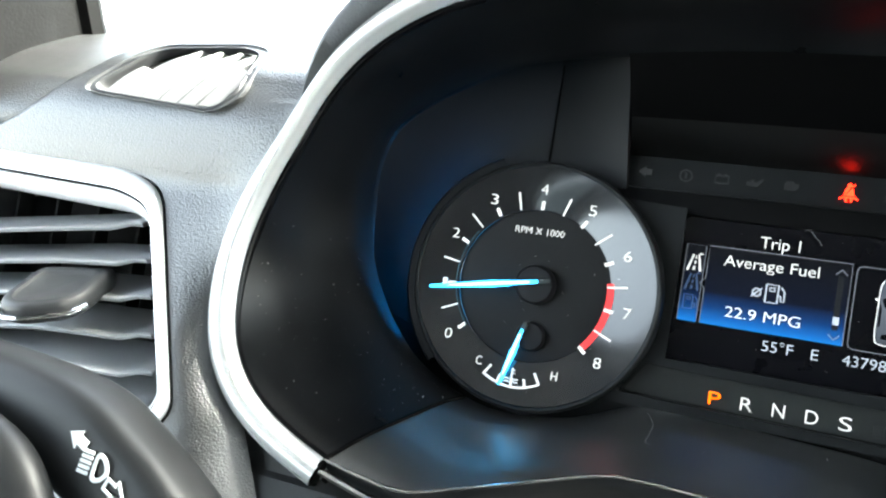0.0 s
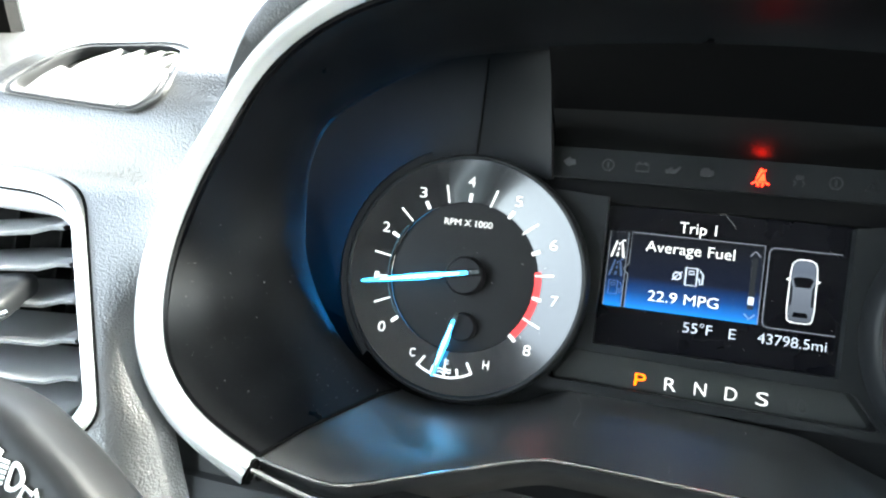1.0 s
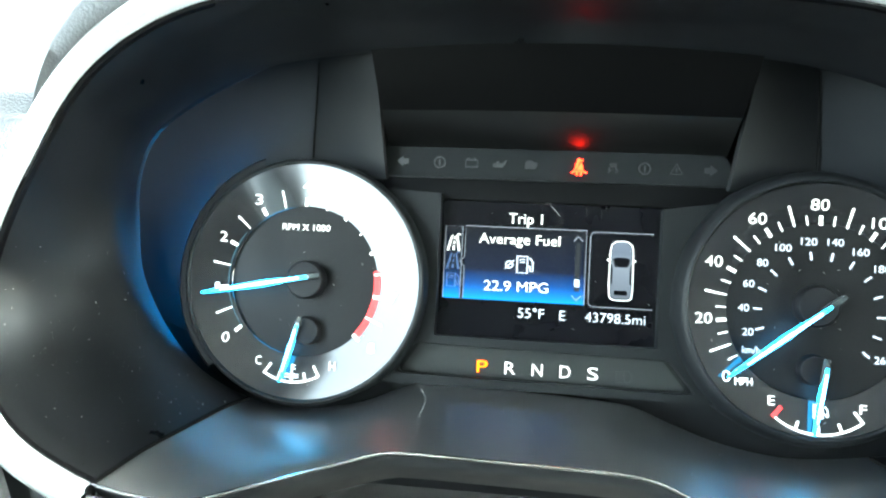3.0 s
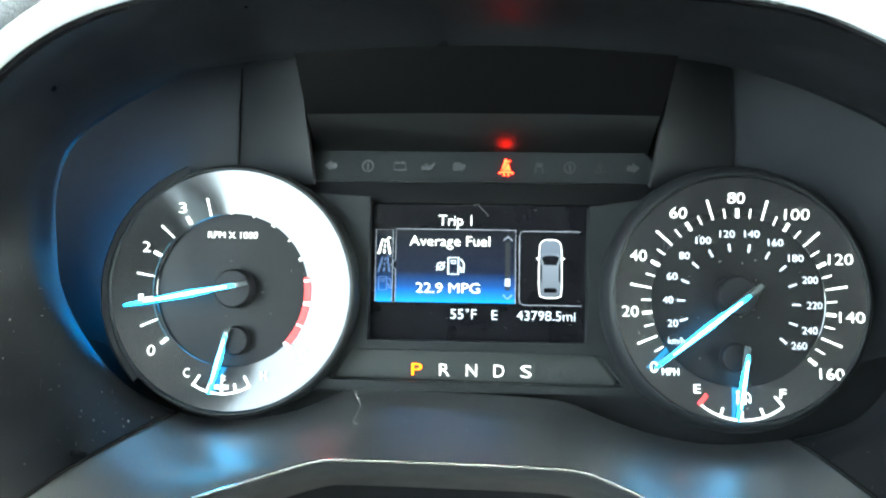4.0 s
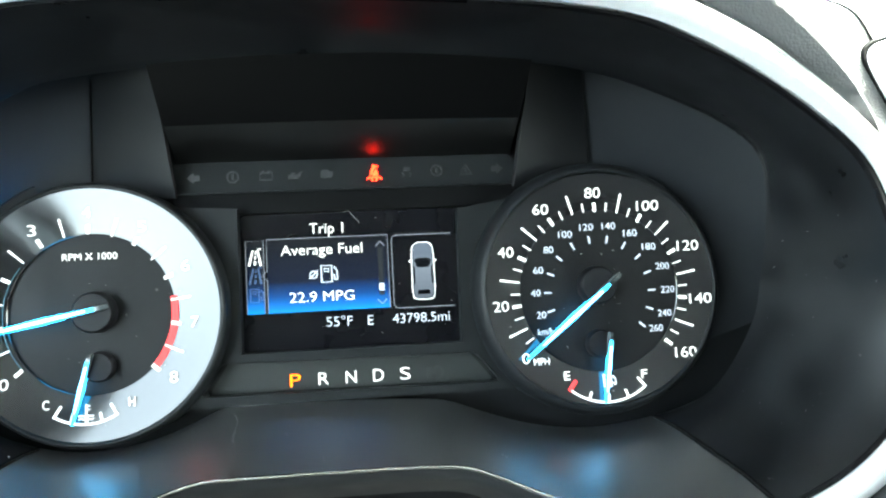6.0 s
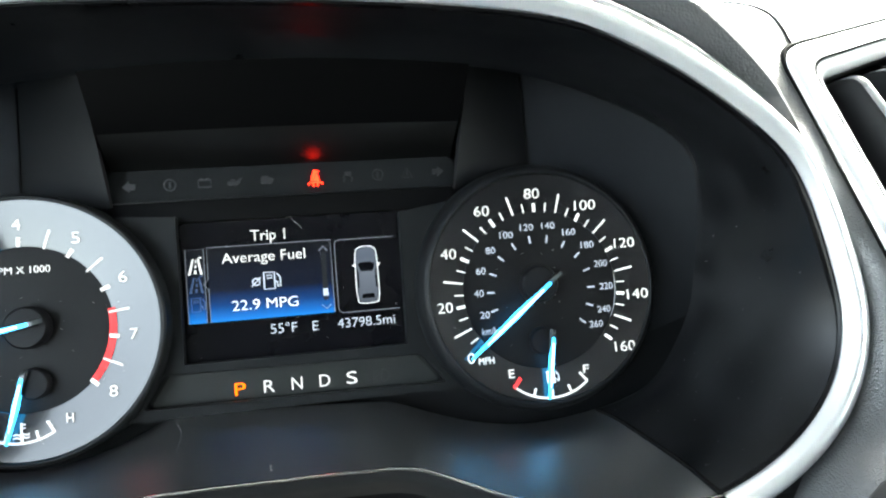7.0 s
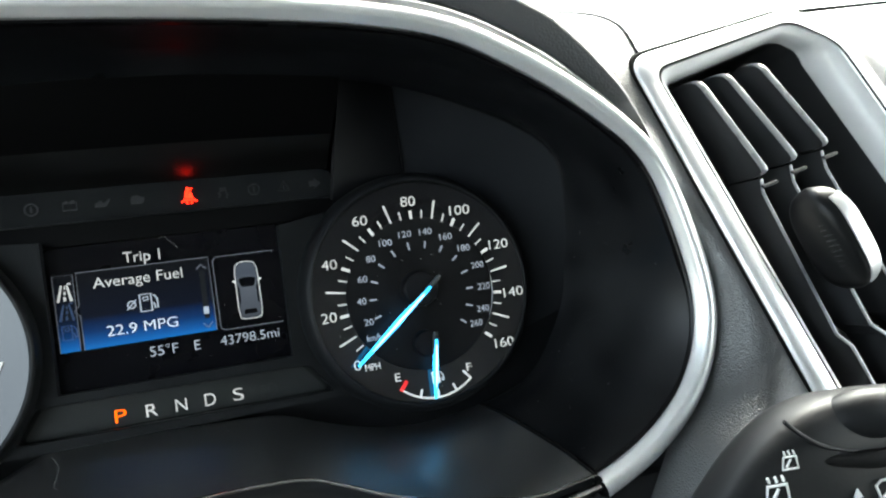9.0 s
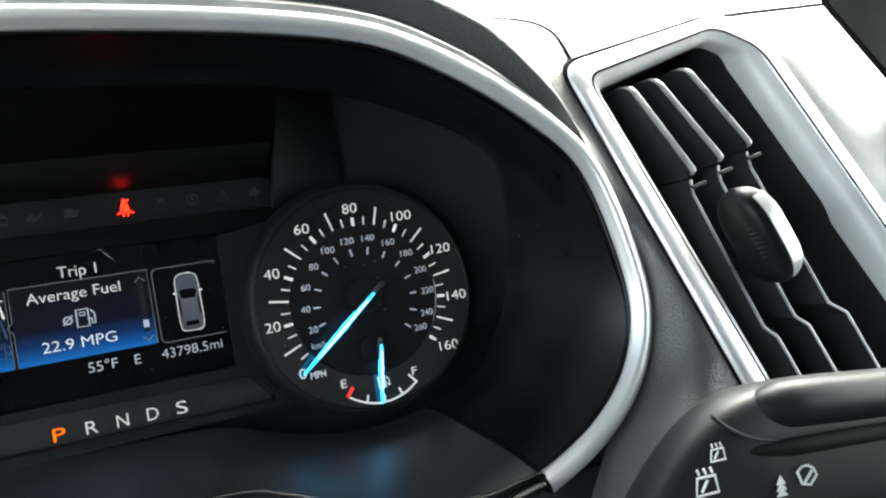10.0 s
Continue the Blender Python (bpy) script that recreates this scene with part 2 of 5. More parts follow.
def rounded(corners, radius, steps=5):
    """An outline with its corners rounded."""
    pts = [Vector(c) for c in corners]
    out = []
    for i, p in enumerate(pts):
        a, b = (pts[i - 1] - p), (pts[(i + 1) % len(pts)] - p)
        r = min(radius, a.length * 0.45, b.length * 0.45)
        p0, p2 = p + a.normalized() * r, p + b.normalized() * r
        for s in range(steps + 1):
            t = s / steps
            out.append((1 - t) ** 2 * p0 + 2 * t * (1 - t) * p + t**2 * p2)
    return out


def circle(cx, cz, r, n=64, a0=0.0, a1=360.0):
    """Points round a centre, by degrees clockwise from the top."""
    full = abs(a1 - a0) >= 360
    count = n if full else n + 1
    return [Vector((cx + r * math.sin(radians(a0 + (a1 - a0) * i / n)), cz + r * math.cos(radians(a0 + (a1 - a0) * i / n)))) for i in range(count)]


def band(cx, cz, r0, r1, a0, a1, n=48):
    """The outline of an arc with some width."""
    return circle(cx, cz, r1, n, a0, a1) + circle(cx, cz, r0, n, a0, a1)[::-1]


def lathe(cx, cz, profile, n=96, cap=False):
    """A turned form about an axis along y: profile rows of (radius, y)."""
    return loft([[Vector((p[0], y, p[1])) for p in circle(cx, cz, max(r, 0.01), n)] for r, y in profile], True, cap)


def block(center, size, bevel=0.5, m=None, segments=2):
    bm = bmesh.new()
    bmesh.ops.create_cube(bm, size=1)
    bmesh.ops.scale(bm, verts=bm.verts, vec=size)
    if bevel:
        bmesh.ops.bevel(bm, geom=bm.edges[:], offset=bevel, segments=segments, affect="EDGES", profile=0.6)
    if m:
        moved(bm, m)
    bmesh.ops.translate(bm, verts=bm.verts, vec=center)
    return bm


def sweep(path, profile, up, closed_profile=True, cap=True):
    """Carries a profile of (side, up) pairs along a path; up is the fixed second direction, or a row of them."""
    rings = []
    for i, p in enumerate(path):
        tan = (path[min(i + 1, len(path) - 1)] - path[max(i - 1, 0)]).normalized()
        u = up[i] if isinstance(up, list) else up
        side = tan.cross(u).normalized()
        prof = profile(i / (len(path) - 1)) if callable(profile) else profile
        rings.append([p + side * a + u * b for a, b in prof])
    return loft(rings, closed_profile, cap and closed_profile)


def rod(path, radius, n=8):
    """A round bar along a path; radius may run from start to end."""
    rings = []
    for i, p in enumerate(path):
        tan = (path[min(i + 1, len(path) - 1)] - path[max(i - 1, 0)]).normalized()
        side = tan.orthogonal().normalized() if i == 0 else (side - tan * side.dot(tan)).normalized()
        other = tan.cross(side)
        r = radius(i / (len(path) - 1)) if callable(radius) else radius
        rings.append([p + (side * math.cos(a) + other * math.sin(a)) * r for a in (2 * math.pi * k / n for k in range(n))])
    return loft(rings, True, True)


def lettering(text, bold=0.0):
    """A word as a flat mesh in x and y, with its bounds."""
    cu = bpy.data.curves.new("word", "FONT")
    cu.body, cu.size, cu.offset, cu.extrude = text, 1.0, bold, 0.02
    cu.resolution_u = 4
    ob = bpy.data.objects.new("word", cu)
    scene.collection.objects.link(ob)
    bpy.context.view_layer.update()
    me = bpy.data.meshes.new_from_object(ob.evaluated_get(bpy.context.evaluated_depsgraph_get()))
    bm = bmesh.new()
    bm.from_mesh(me)
    bmesh.ops.remove_doubles(bm, verts=bm.verts, dist=1e-5)
    bpy.data.objects.remove(ob)
    bpy.data.meshes.remove(me)
    bpy.data.curves.remove(cu)
    return bm


def word(text, x, y, z, height, width=None, bold=0.0, lean=0.0, m=None, cap=0.73):
    """A word centred at (x, z) on the plane y, with capital letters of that height, and of that width if one is given."""
    bm = lettering(text, bold)
    lo = Vector((min(v.co.x for v in bm.verts), min(v.co.y for v in bm.verts), 0))
    hi = Vector((max(v.co.x for v in bm.verts), max(v.co.y for v in bm.verts), 0))
    k = height / cap
    kx = width / (hi.x - lo.x) if width else k * 0.92
    for v in bm.verts:
        px, py, pz = (v.co.x - (lo.x + hi.x) / 2) * kx, (v.co.y - cap / 2) * k, v.co.z
        v.co = Vector((px + lean * py, -pz * 3, py))
    if m:
        moved(bm, m)
    bmesh.ops.translate(bm, verts=bm.verts, vec=(x, y, z))
    return bm


def shape(loops, x, y, z, scale=1.0, depth=0.15, m=None):
    """Flat figures (each an outline, or an outline with its holes) joined into one sign, centred at (x, z)."""
    pieces = [plate([Vector(p) * scale for p in (l[0] if isinstance(l, tuple) else l)], [[Vector(p) * scale for p in h] for h in (l[1:] if isinstance(l, tuple) else ())], 0, depth) for l in loops]
    bm = merged(*pieces)
    if m:
        moved(bm, m)
    bmesh.ops.translate(bm, verts=bm.verts, vec=(x, y, z))
    return bm


def rect(x0, z0, x1, z1):
    return [Vector((x0, z0)), Vector((x1, z0)), Vector((x1, z1)), Vector((x0, z1))]


def line_of(points, width, closed=False):
    """The outline of a stroke through points."""
    pts = [Vector(p) for p in points]
    n = len(pts)
    left, right = [], []
    for i, p in enumerate(pts):
        a = pts[i - 1] if (i or closed) else p
        b = pts[(i + 1) % n] if (i < n - 1 or closed) else p
        t = (b - a).normalized()
        nrm = Vector((-t.y, t.x)) * width / 2
        left.append(p + nrm)
        right.append(p - nrm)
    return (left, right) if closed else left + right[::-1]


# ---- the car's cabin, level axes in mm: plain walls that close the place ----
def wall_piece(name, corners, thick, mat, label, holes=()):
    """A flat wall of some thickness from four corners, with openings through it."""
    c = [Vector(p) for p in corners]
    nrm = (c[1] - c[0]).cross(c[3] - c[0]).normalized() * thick

    def at(u, v):
        return (c[0] * (1 - u) + c[1] * u) * (1 - v) + (c[3] * (1 - u) + c[2] * u) * v

    bm = bmesh.new()
    edges = []
    for loop in (c, *[[at(*uv) for uv in hole] for hole in holes]):
        vs = [bm.verts.new(p) for p in loop]
        edges += [bm.edges.new((vs[i], vs[(i + 1) % len(vs)])) for i in range(len(vs))]
    bmesh.ops.triangle_fill(bm, use_beauty=True, use_dissolve=False, edges=edges, normal=nrm)
    got = bmesh.ops.extrude_face_region(bm, geom=bm.faces[:])
    bmesh.ops.translate(bm, verts=[v for v in got["geom"] if isinstance(v, bmesh.types.BMVert)], vec=nrm)
    bmesh.ops.recalc_face_normals(bm, faces=bm.faces)
    return single(name, bm, mat, (0, 0, 0), label, "wall", kind="structure", tilt=False)


wall_piece("ground", [(-400000, -400000, -900), (400000, -400000, -900), (400000, 400000, -900), (-400000, 400000, -900)], -200, GROUND, "pale concrete ground outside the car")
wall_piece("floor", [(-505, -2300, -700), (1150, -2300, -700), (1150, 750, -700), (-505, 750, -700)], -60, CARPET, "black carpeted car floor")
# unseen roof; its front edge is set to shade stalks and shelf
wall_piece("ceiling", [(-505, -2300, 520), (1150, -2300, 520), (1150, 110, 506), (-505, 110, 506)], 25, HEADLINER, "grey cloth headliner of the car")
wall_piece("wall_rear", [(-505, -2300, -700), (1150, -2300, -700), (1150, -2300, 520), (-505, -2300, 520)], 40, CARPET, "dark trim closing the rear of the cabin")
# unseen openings and tinted pane, sized to give the dial ring its reflections
REAR_WINDOW = [(0.07, 0.54), (0.42, 0.53), (0.424, 0.97), (0.12, 0.95)]
wall_piece("wall_left", [(-505, -2300, -700), (-505, 70, -700), (-505, 70, 510), (-505, -2300, 520)], 40, PLASTIC, "dark door trim with two side window openings", holes=[REAR_WINDOW, [(0.447, 0.53), (0.965, 0.52), (0.93, 0.99), (0.45, 0.98)]])
pane = wall_piece("window_1", [(-518, -2300 + 2370 * u, -700 + (1220 - 10 * u) * v) for u, v in REAR_WINDOW], 4, TINTED, "dark tinted rear door glass, unseen, added to dim a reflection")
pane["category"] = "window"
wall_piece("wall_left_front", [(-505, 70, -700), (-505, 750, -700), (-505, 750, 40), (-505, 70, 40)], 40, PLASTIC, "dark side wall below the windscreen")
wall_piece("wall_right", [(1150, 110, -700), (1150, -2300, -700), (1150, -2300, 520), (1150, 110, 510)], 40, PLASTIC, "dark trim with the passenger's window opening", holes=[[(0.03, 0.52), (0.56, 0.53), (0.555, 0.975), (0.08, 0.985)]])
wall_piece("wall_right_front", [(1150, 750, -700), (1150, 110, -700), (1150, 110, 40), (1150, 750, 40)], 40, PLASTIC, "dark side wall below the windscreen")
wall_piece("wall_front", [(1150, 750, -700), (-505, 750, -700), (-505, 750, 60), (1150, 750, 60)], 40, PLASTIC, "dark bulkhead below the windscreen")


def pillar():
    """The sloping trim beside the windscreen, cloth with a black seal along its edge."""
    t = thing("windscreen_pillar", (-450, 170, 60), "grey woven windscreen pillar trim with a black edge seal", "pillar", kind="structure", tilt=False)
    low, high = Vector((-455, 80, 50)), Vector((-440, 28, 515))
    run = [low.lerp(high, i / 10) for i in range(11)]
    part("trim", sweep(run, [(-110, -10), (-105, 12), (-30, 20), (18, 16), (28, 6), (26, -12)], Vector((1, 0.25, 0)).normalized()), CLOTH, t)
    part("edge_seal", sweep([p + Vector((12, 26, 8)) for p in run], [(-7, -6), (-7, 5), (0, 9), (8, 6), (9, -6)], Vector((1, 0.25, 0)).normalized()), CAVITY, t, "black rubber seal")


pillar()

# ---- the instrument hood: opening, cowl and silver rim ----
RIM_LEFT = [(-160, -77), (-181, -69), (-194, -60.3), (-203, -50), (-208.5, -38), (-210.4, -19), (-208, 3.5), (-199.5, 27), (-193.5, 39), (-189, 50.4), (-183, 62), (-174.5, 73.6), (-161, 85.4), (-139, 97.5), (-110, 103.8), (-60, 106.5), (0, 106)]
RIM_RIGHT = [(60, 104), (97, 99.5), (116, 94), (138, 83), (161, 69), (183, 50), (191, 41), (198, 25), (203.5, -2), (205.5, -15), (205.5, -27), (202.5, -39.5), (196.5, -51), (188, -61.5), (175, -71), (161, -78.5), (146, -83.5)]
RIM_Y = -62
LOWER_EDGE = [(136, -62, -84.3), (118, -61, -85.6), (92, -52, -83), (72, -40, -79.6), (52, -26, -73.2), (40, -21, -69.6), (24, -20, -68), (-16, -20, -67.3), (-53, -20, -67), (-66, -20.5, -67.9), (-84, -26, -72.6), (-109, -45, -78), (-128, -60, -81), (-145, -62, -79.5)]
OPEN_TOP = [(-184, 0), (-187, 20), (-188, 42), (-181, 62), (-163, 78.5), (-139, 91.5), (-126, 97), (-85, 102.5), (-40, 105.3), (0, 106), (40, 105), (84, 102), (114, 96), (144, 85), (170, 72), (184, 58), (187.5, 42), (185.5, 20), (181.5, 0)]
OPEN_LOW = [(176, -20), (158, -46), (140, -55.5), (117, -60), (93, -61.5), (70, -58), (50, -51.5), (37, -46.5), (23, -44.3), (-24, -42), (-50, -41.3), (-61, -44), (-75, -50.5), (-90, -54.5), (-110, -56.8), (-130, -53.5), (-151, -44), (-165, -31.5), (-175.5, -17)]

# the shelf under the dials lies flatter than a straight funnel would: both its edges slide along the camera's lines of
# sight from this point, to fit its view
SIGHT = Vector((-3.8, -304.1, -4.1))


def slid(p, y):
    """A point moved to another depth along its line from the camera, so that it keeps its place in view."""
    p = Vector(p)
    return SIGHT + (p - SIGHT) * (y - SIGHT.y) / (p.y - SIGHT.y)


LOWER_EDGE = [tuple(slid(p, RIM_Y + (p[1] - RIM_Y) * 0.72)) for p in LOWER_EDGE]
rim_line = spline([(x, RIM_Y, z) for x, z in RIM_LEFT + RIM_RIGHT], 6)
for _ in range(26):
    rim_line = [rim_line[0]] + [(a + b * 2 + c) / 4 for a, b, c in zip(rim_line, rim_line[1:], rim_line[2:])] + [rim_line[-1]]
outer_loop = rim_line + spline([(146, RIM_Y, -83.5)] + LOWER_EDGE + [(-160, RIM_Y, -77)], 6)[1:-1]
inner_loop = spline([slid((x, 3, z), 3 - 15 * min(1.0, (z - 70) / 30)) if z > 70 else (slid((x, 0, z), 8 * min(1.0, max(0.0, (150 - abs(x)) / 40))) if z < -40 else (x, 0, z)) for x, z in OPEN_TOP + OPEN_LOW], 6, True)
MID = Vector((0, 0, 10))


def by_angle(loop, n=240):
    """A loop again, at even angles about the middle of the opening."""
    ang = [math.atan2(p.z - MID.z, p.x) for p in loop]
    out = []
    for k in range(n):
        a = math.pi - 2 * math.pi * k / n
        for i in range(len(loop)):
            j = (i + 1) % len(loop)
            d0 = (ang[i] - a + math.pi) % (2 * math.pi) - math.pi
            d1 = (ang[j] - a + math.pi) % (2 * math.pi) - math.pi
            if d0 >= 0 > d1 and d0 - d1 < 1:
                out.append(loop[i].lerp(loop[j], d0 / (d0 - d1)))
                break
        else:
            out.append(min(loop, key=lambda p: abs((math.atan2(p.z - MID.z, p.x) - a + math.pi) % (2 * math.pi) - math.pi)).copy())
    return out


OUT, INN = by_angle(outer_loop), by_angle(inner_loop)


def eased(loop, reach):
    """A loop with its bends smoothed along its length."""
    return [sum((loop[(k + d) % 240] * (reach + 1 - abs(d)) for d in range(-reach, reach + 1)), Vector()) / (reach + 1) ** 2 for k in range(240)]


OUT_EASED, INN_EASED = eased(OUT, 9), eased(INN, 9)


def cowl_at(k, s):
    """A point of the funnel between the rim (s = 0) and the opening (s = 1), at the k-th angle."""
    mix = min(1.0, 1.6 * math.sin(math.pi * s))
    a = OUT[k % 240].lerp(OUT_EASED[k % 240], mix)
    b = INN[k % 240].lerp(INN_EASED[k % 240], mix)
    p = a.lerp(b, s)
    sag = math.sin(math.pi * s) * (0.3 if 136 <= k % 240 <= 226 else 3.0 - 2.7 * max(0.0, 1 - min(abs(k % 240 - 136), abs(k % 240 - 226)) / 12))
    away = Vector((p.x, 0, p.z - MID.z)).normalized()
    return p + away * sag


binnacle = thing("instrument_binnacle", (0, -20, -67), "black soft plastic instrument hood with a silver rim round its opening", "instrument hood")
STEPS = (0.06, 0.14, 0.26, 0.4, 0.55, 0.7, 0.83, 0.92, 0.97)
rings = [[p + Vector((0, 0.5, 0)) for p in OUT]]
rings += [[cowl_at(k, s) + Vector((0, 0.5, 0)) for k in range(240)] for s in STEPS]
rings += [[p for p in INN], [p * 0.996 + Vector((0, 1.5, 0)) for p in INN], [slid(p, p.y + 24) + Vector((p.x, 0, p.z)).normalized() * 1.5 for p in INN]]


def seam_left(s):
    return 221 + 1.5 * s


def seam_right(s):
    return 141.7 - 2.6 * s


def on_ring(ring, k):
    i = math.floor(k)
    return ring[i % 240].lerp(ring[(i + 1) % 240], k - i)


def sector(start, end, n):
    """The part of the funnel between two seams."""
    return loft([[on_ring(ring, start(s) + (end(s) - start(s)) * i / n) for i in range(n + 1)] for ring, s in zip(rings, (0, *STEPS, 1, 1, 1))], False)


part("cowl", sector(seam_left, lambda s: seam_right(s) + 240, 160), COWL, binnacle, "smooth black funnel")
part("lower_cowl", sector(seam_right, seam_left, 84), COWL_LOW, binnacle, "gloss black shelf with dust specks")


def offset_path(path, off, y):
    """A path pushed outwards in the plane of the opening; off may be one number for each point."""
    out = []
    for i, p in enumerate(path):
        tan = (path[min(i + 1, len(path) - 1)] - path[max(i - 1, 0)]).normalized()
        nrm = Vector((-tan.z, 0, tan.x))
        out.append(Vector((p.x, y, p.z)) + nrm * (off[i] if isinstance(off, list) else off))
    return out


RIM_PROFILE = [(0.0, 6), (-0.02, 2), (0.03, -0.4), (0.14, -1.6), (0.23, -3.4), (0.31, -4.7), (0.5, -5.2), (0.8, -4.5), (0.85, -3.9), (0.865, -2.4), (0.89, -2.4), (0.905, -3.3), (0.96, -3.0), (1.0, -1.2), (1.0, 5), (0.8, 7)]
# the rim is broadest at its sides and slimmer over the top
RIM_WIDE = [(10.6 if p.x < 0 else 9.4) - (3.0 if p.x < 0 else 1.8) * (lambda u: u * u * (3 - 2 * u))(min(1.0, max(0.0, (p.z + 20) / 75))) for p in rim_line]


def rim_at(k, extra, y):
    return offset_path(rim_line, [w * k + extra for w in RIM_WIDE], RIM_Y + y)


part("rim", loft([rim_at(k, 0, y) for k, y in RIM_PROFILE + RIM_PROFILE[:1]], False), SILVER, binnacle, "satin silver rim", 50)
# the groove's shade, deepened by a dark strip along its floor
part("rim_groove", loft([rim_at(k, 0, y) for k, y in [(0.862, -2.5), (0.868, -2.8), (0.888, -2.8), (0.894, -2.5)]], False), SEAM, binnacle, "dark strip laid in the rim's groove for its shade")
part("rim_gap", loft([rim_at(1, e, y) for e, y in [(-0.4, 4), (0.8, 2.5), (1.8, 3.2), (2.0, 9)]], False), SEAM, binnacle, "dark joint line")
part("rim_edge", loft([rim_at(0, e, y) for e, y in [(-0.1, 1.5), (-0.6, 0.8), (-1.3, 1.5), (-1.4, 4)]], False), GLOSS, binnacle, "thin dark inner edge")
for end, way in ((rim_line[0], -1), (rim_line[-1], 1)):
    tan = (rim_line[1] - rim_line[0] if way < 0 else rim_line[-1] - rim_line[-2]).normalized()
    nrm = Vector((-tan.z, 0, tan.x))
    turn = Matrix((tan, Vector((0, 1, 0)), nrm)).transposed().to_4x4()
    part("rim_end", block(end + nrm * (5.2 if way < 0 else 4.6) + Vector((0, 0.6, 0)), (1.4, 7.2, 10.4 if way < 0 else 9.2), 0.6, turn), SEAM, binnacle, "dark closed end of the rim")
    part("clip", block(end + nrm * 6.5 + tan * 3.4 * way + Vector((0, 2.5, 0)), (2.2, 3, 2.4), 0.5, turn), CAVITY, binnacle, "small dark clip")

# bright strips that carry on from the rim's ends to the lower edge
lower_line = spline([(146, RIM_Y, -83.5)] + LOWER_EDGE + [(-160, RIM_Y, -77)], 6)
part("lower_strip", rod([p + Vector((0, -0.4, 0.2)) for p in lower_line], 0.75), CHROME, binnacle, "thin bright edge strip")
for a, b in (([(-163, -80.5), (-152, -83.2), (-139, -86), (-124, -88.5), (-108, -90)], 0), ([(149, -87.5), (138, -89), (124, -91.5), (108, -93)], 0)):
    part("trim_strip", rod(spline([(x, RIM_Y - 1, z) for x, z in a], 6), 1.5), CHROME, binnacle, "thin bright trim strip")

# seams of the cowl
for joint in (seam_left, seam_right):
    line = []
    for i in range(17):
        s = i / 16
        k = joint(s)
        a = cowl_at(int(k), s).lerp(cowl_at(int(k) + 1, s), k - int(k))
        line.append(a + Vector((0, -0.35, 0.2)))
    part("seam", rod(line, 0.9, 6), SEAM, binnacle, "dark panel joint")

# hood over the rim: lip, dark front face and the top that runs forward
i0 = min(range(len(rim_line)), key=lambda i: (rim_line[i] - Vector((-189.5, RIM_Y, 49))).length)
i1 = min(range(len(rim_line)), key=lambda i: (rim_line[i] - Vector((192.5, RIM_Y, 39))).length)
hood_line = rim_line[i0 : i1 + 1]
nh = len(hood_line)
along = [0.0]
for a, b in zip(hood_line, hood_line[1:]):
    along.append(along[-1] + (b - a).length)
TAPER = [min(1.0, min(s, along[-1] - s) / 62) ** 0.75 for s in along]


def hood_ring(base_off, spread, y, fall=0.0, hold=0.0):
    return [p + Vector((0, 0, fall)) for p in offset_path(hood_line, [base_off - 13.4 + b + (11.4 - b) * hold * min(1, w * 2) + spread * w for b, w in zip(RIM_WIDE[i0 : i1 + 1], TAPER)], y)]


part("lip", loft([hood_ring(o, s, y) for o, s, y in [(14.4, 0, -57), (14.4, 0.4, -60.5), (14.6, 2.8, -61.5), (14.7, 5.0, -58.5), (14.7, 5.4, -54)]], False), LIP, binnacle, "grey satin lip above the rim")
part("hood", loft([hood_ring(o, s, y, f, min(1.0, s / 15)) for o, s, y, f in [(14.6, 4.9, -56, 0), (14.8, 7.2, -53.5, 0), (15, 15.4, -57.5, 0), (15.2, 19.3, -56.5, 0), (15.4, 22, -51, 0), (15, 26, -35, 1), (16, 29, 0, 6), (16, 34, 90, 40), (16, 30, 300, 120), (16, 30, 560, 235)]], False), PAD, binnacle, "black grained hood top", 60)

# ---- dashboard left and right of the hood ----
rim_outer = rim_at(1, 1.0, 5)


def rim_x(z, side):
    """How far out the rim's outer edge lies at a height."""
    pts = [p for p in rim_outer if p.x * side > 60]
    if z < -84:
        return min(pts, key=lambda p: abs(p.z + 84)).x + side * (z + 84) * 0.35
    xs = [a.x + (b.x - a.x) * (z - a.z) / (b.z - a.z) for a, b in zip(pts, pts[1:]) if (a.z > z) != (b.z > z)]
    return max(xs, key=abs) if xs else min(pts, key=lambda p: abs(p.z - z)).x


# both sides of the dash are set a little further off than the rim: scaled about these points, the camera's first and
# last places, to fit its view
LEFT_EYE, RIGHT_EYE = Vector((-43.0, -304.1, -5.4)), Vector((6.2, -324.9, 4.4))
LEFT_FAR, RIGHT_FAR = 1.075, 1.085


def set_back(ob, eye, k):
    """Moves a whole thing away from a point, growing it in step."""
    base = eye + (BASES[ob] - eye) * k
    ob.matrix_world = TILT @ Matrix.Translation(base / 1000) @ Matrix.Diagonal((k, k, k, 1))


def outline_back(outline, eye, k):
    return [Vector((eye.x + (p.x - eye.x) * k, eye.z + (p.y - eye.z) * k)) for p in outline]


def profile_back(profile, eye, k):
    return [(eye.z + (z - eye.z) * k, eye.y + (y - eye.y) * k) for z, y in profile]


LEFT_VENT = rounded([(-372, 21), (-264, 18.5), (-243, 12), (-207, -66), (-215, -76), (-352, -88)], 13, 8)
RIGHT_VENT = rounded([(189, 83), (288, 106), (318, 86), (343, -3), (366, -90), (350, -112), (232, -126)], 11, 8)


GRILLE_OUTLINE, GRILLE_MID = rounded([(-292, 47.5), (-274, 76.5), (-231, 81), (-216, 76), (-211.5, 50), (-221, 42.5)], 8, 6), Vector((-248, 58))


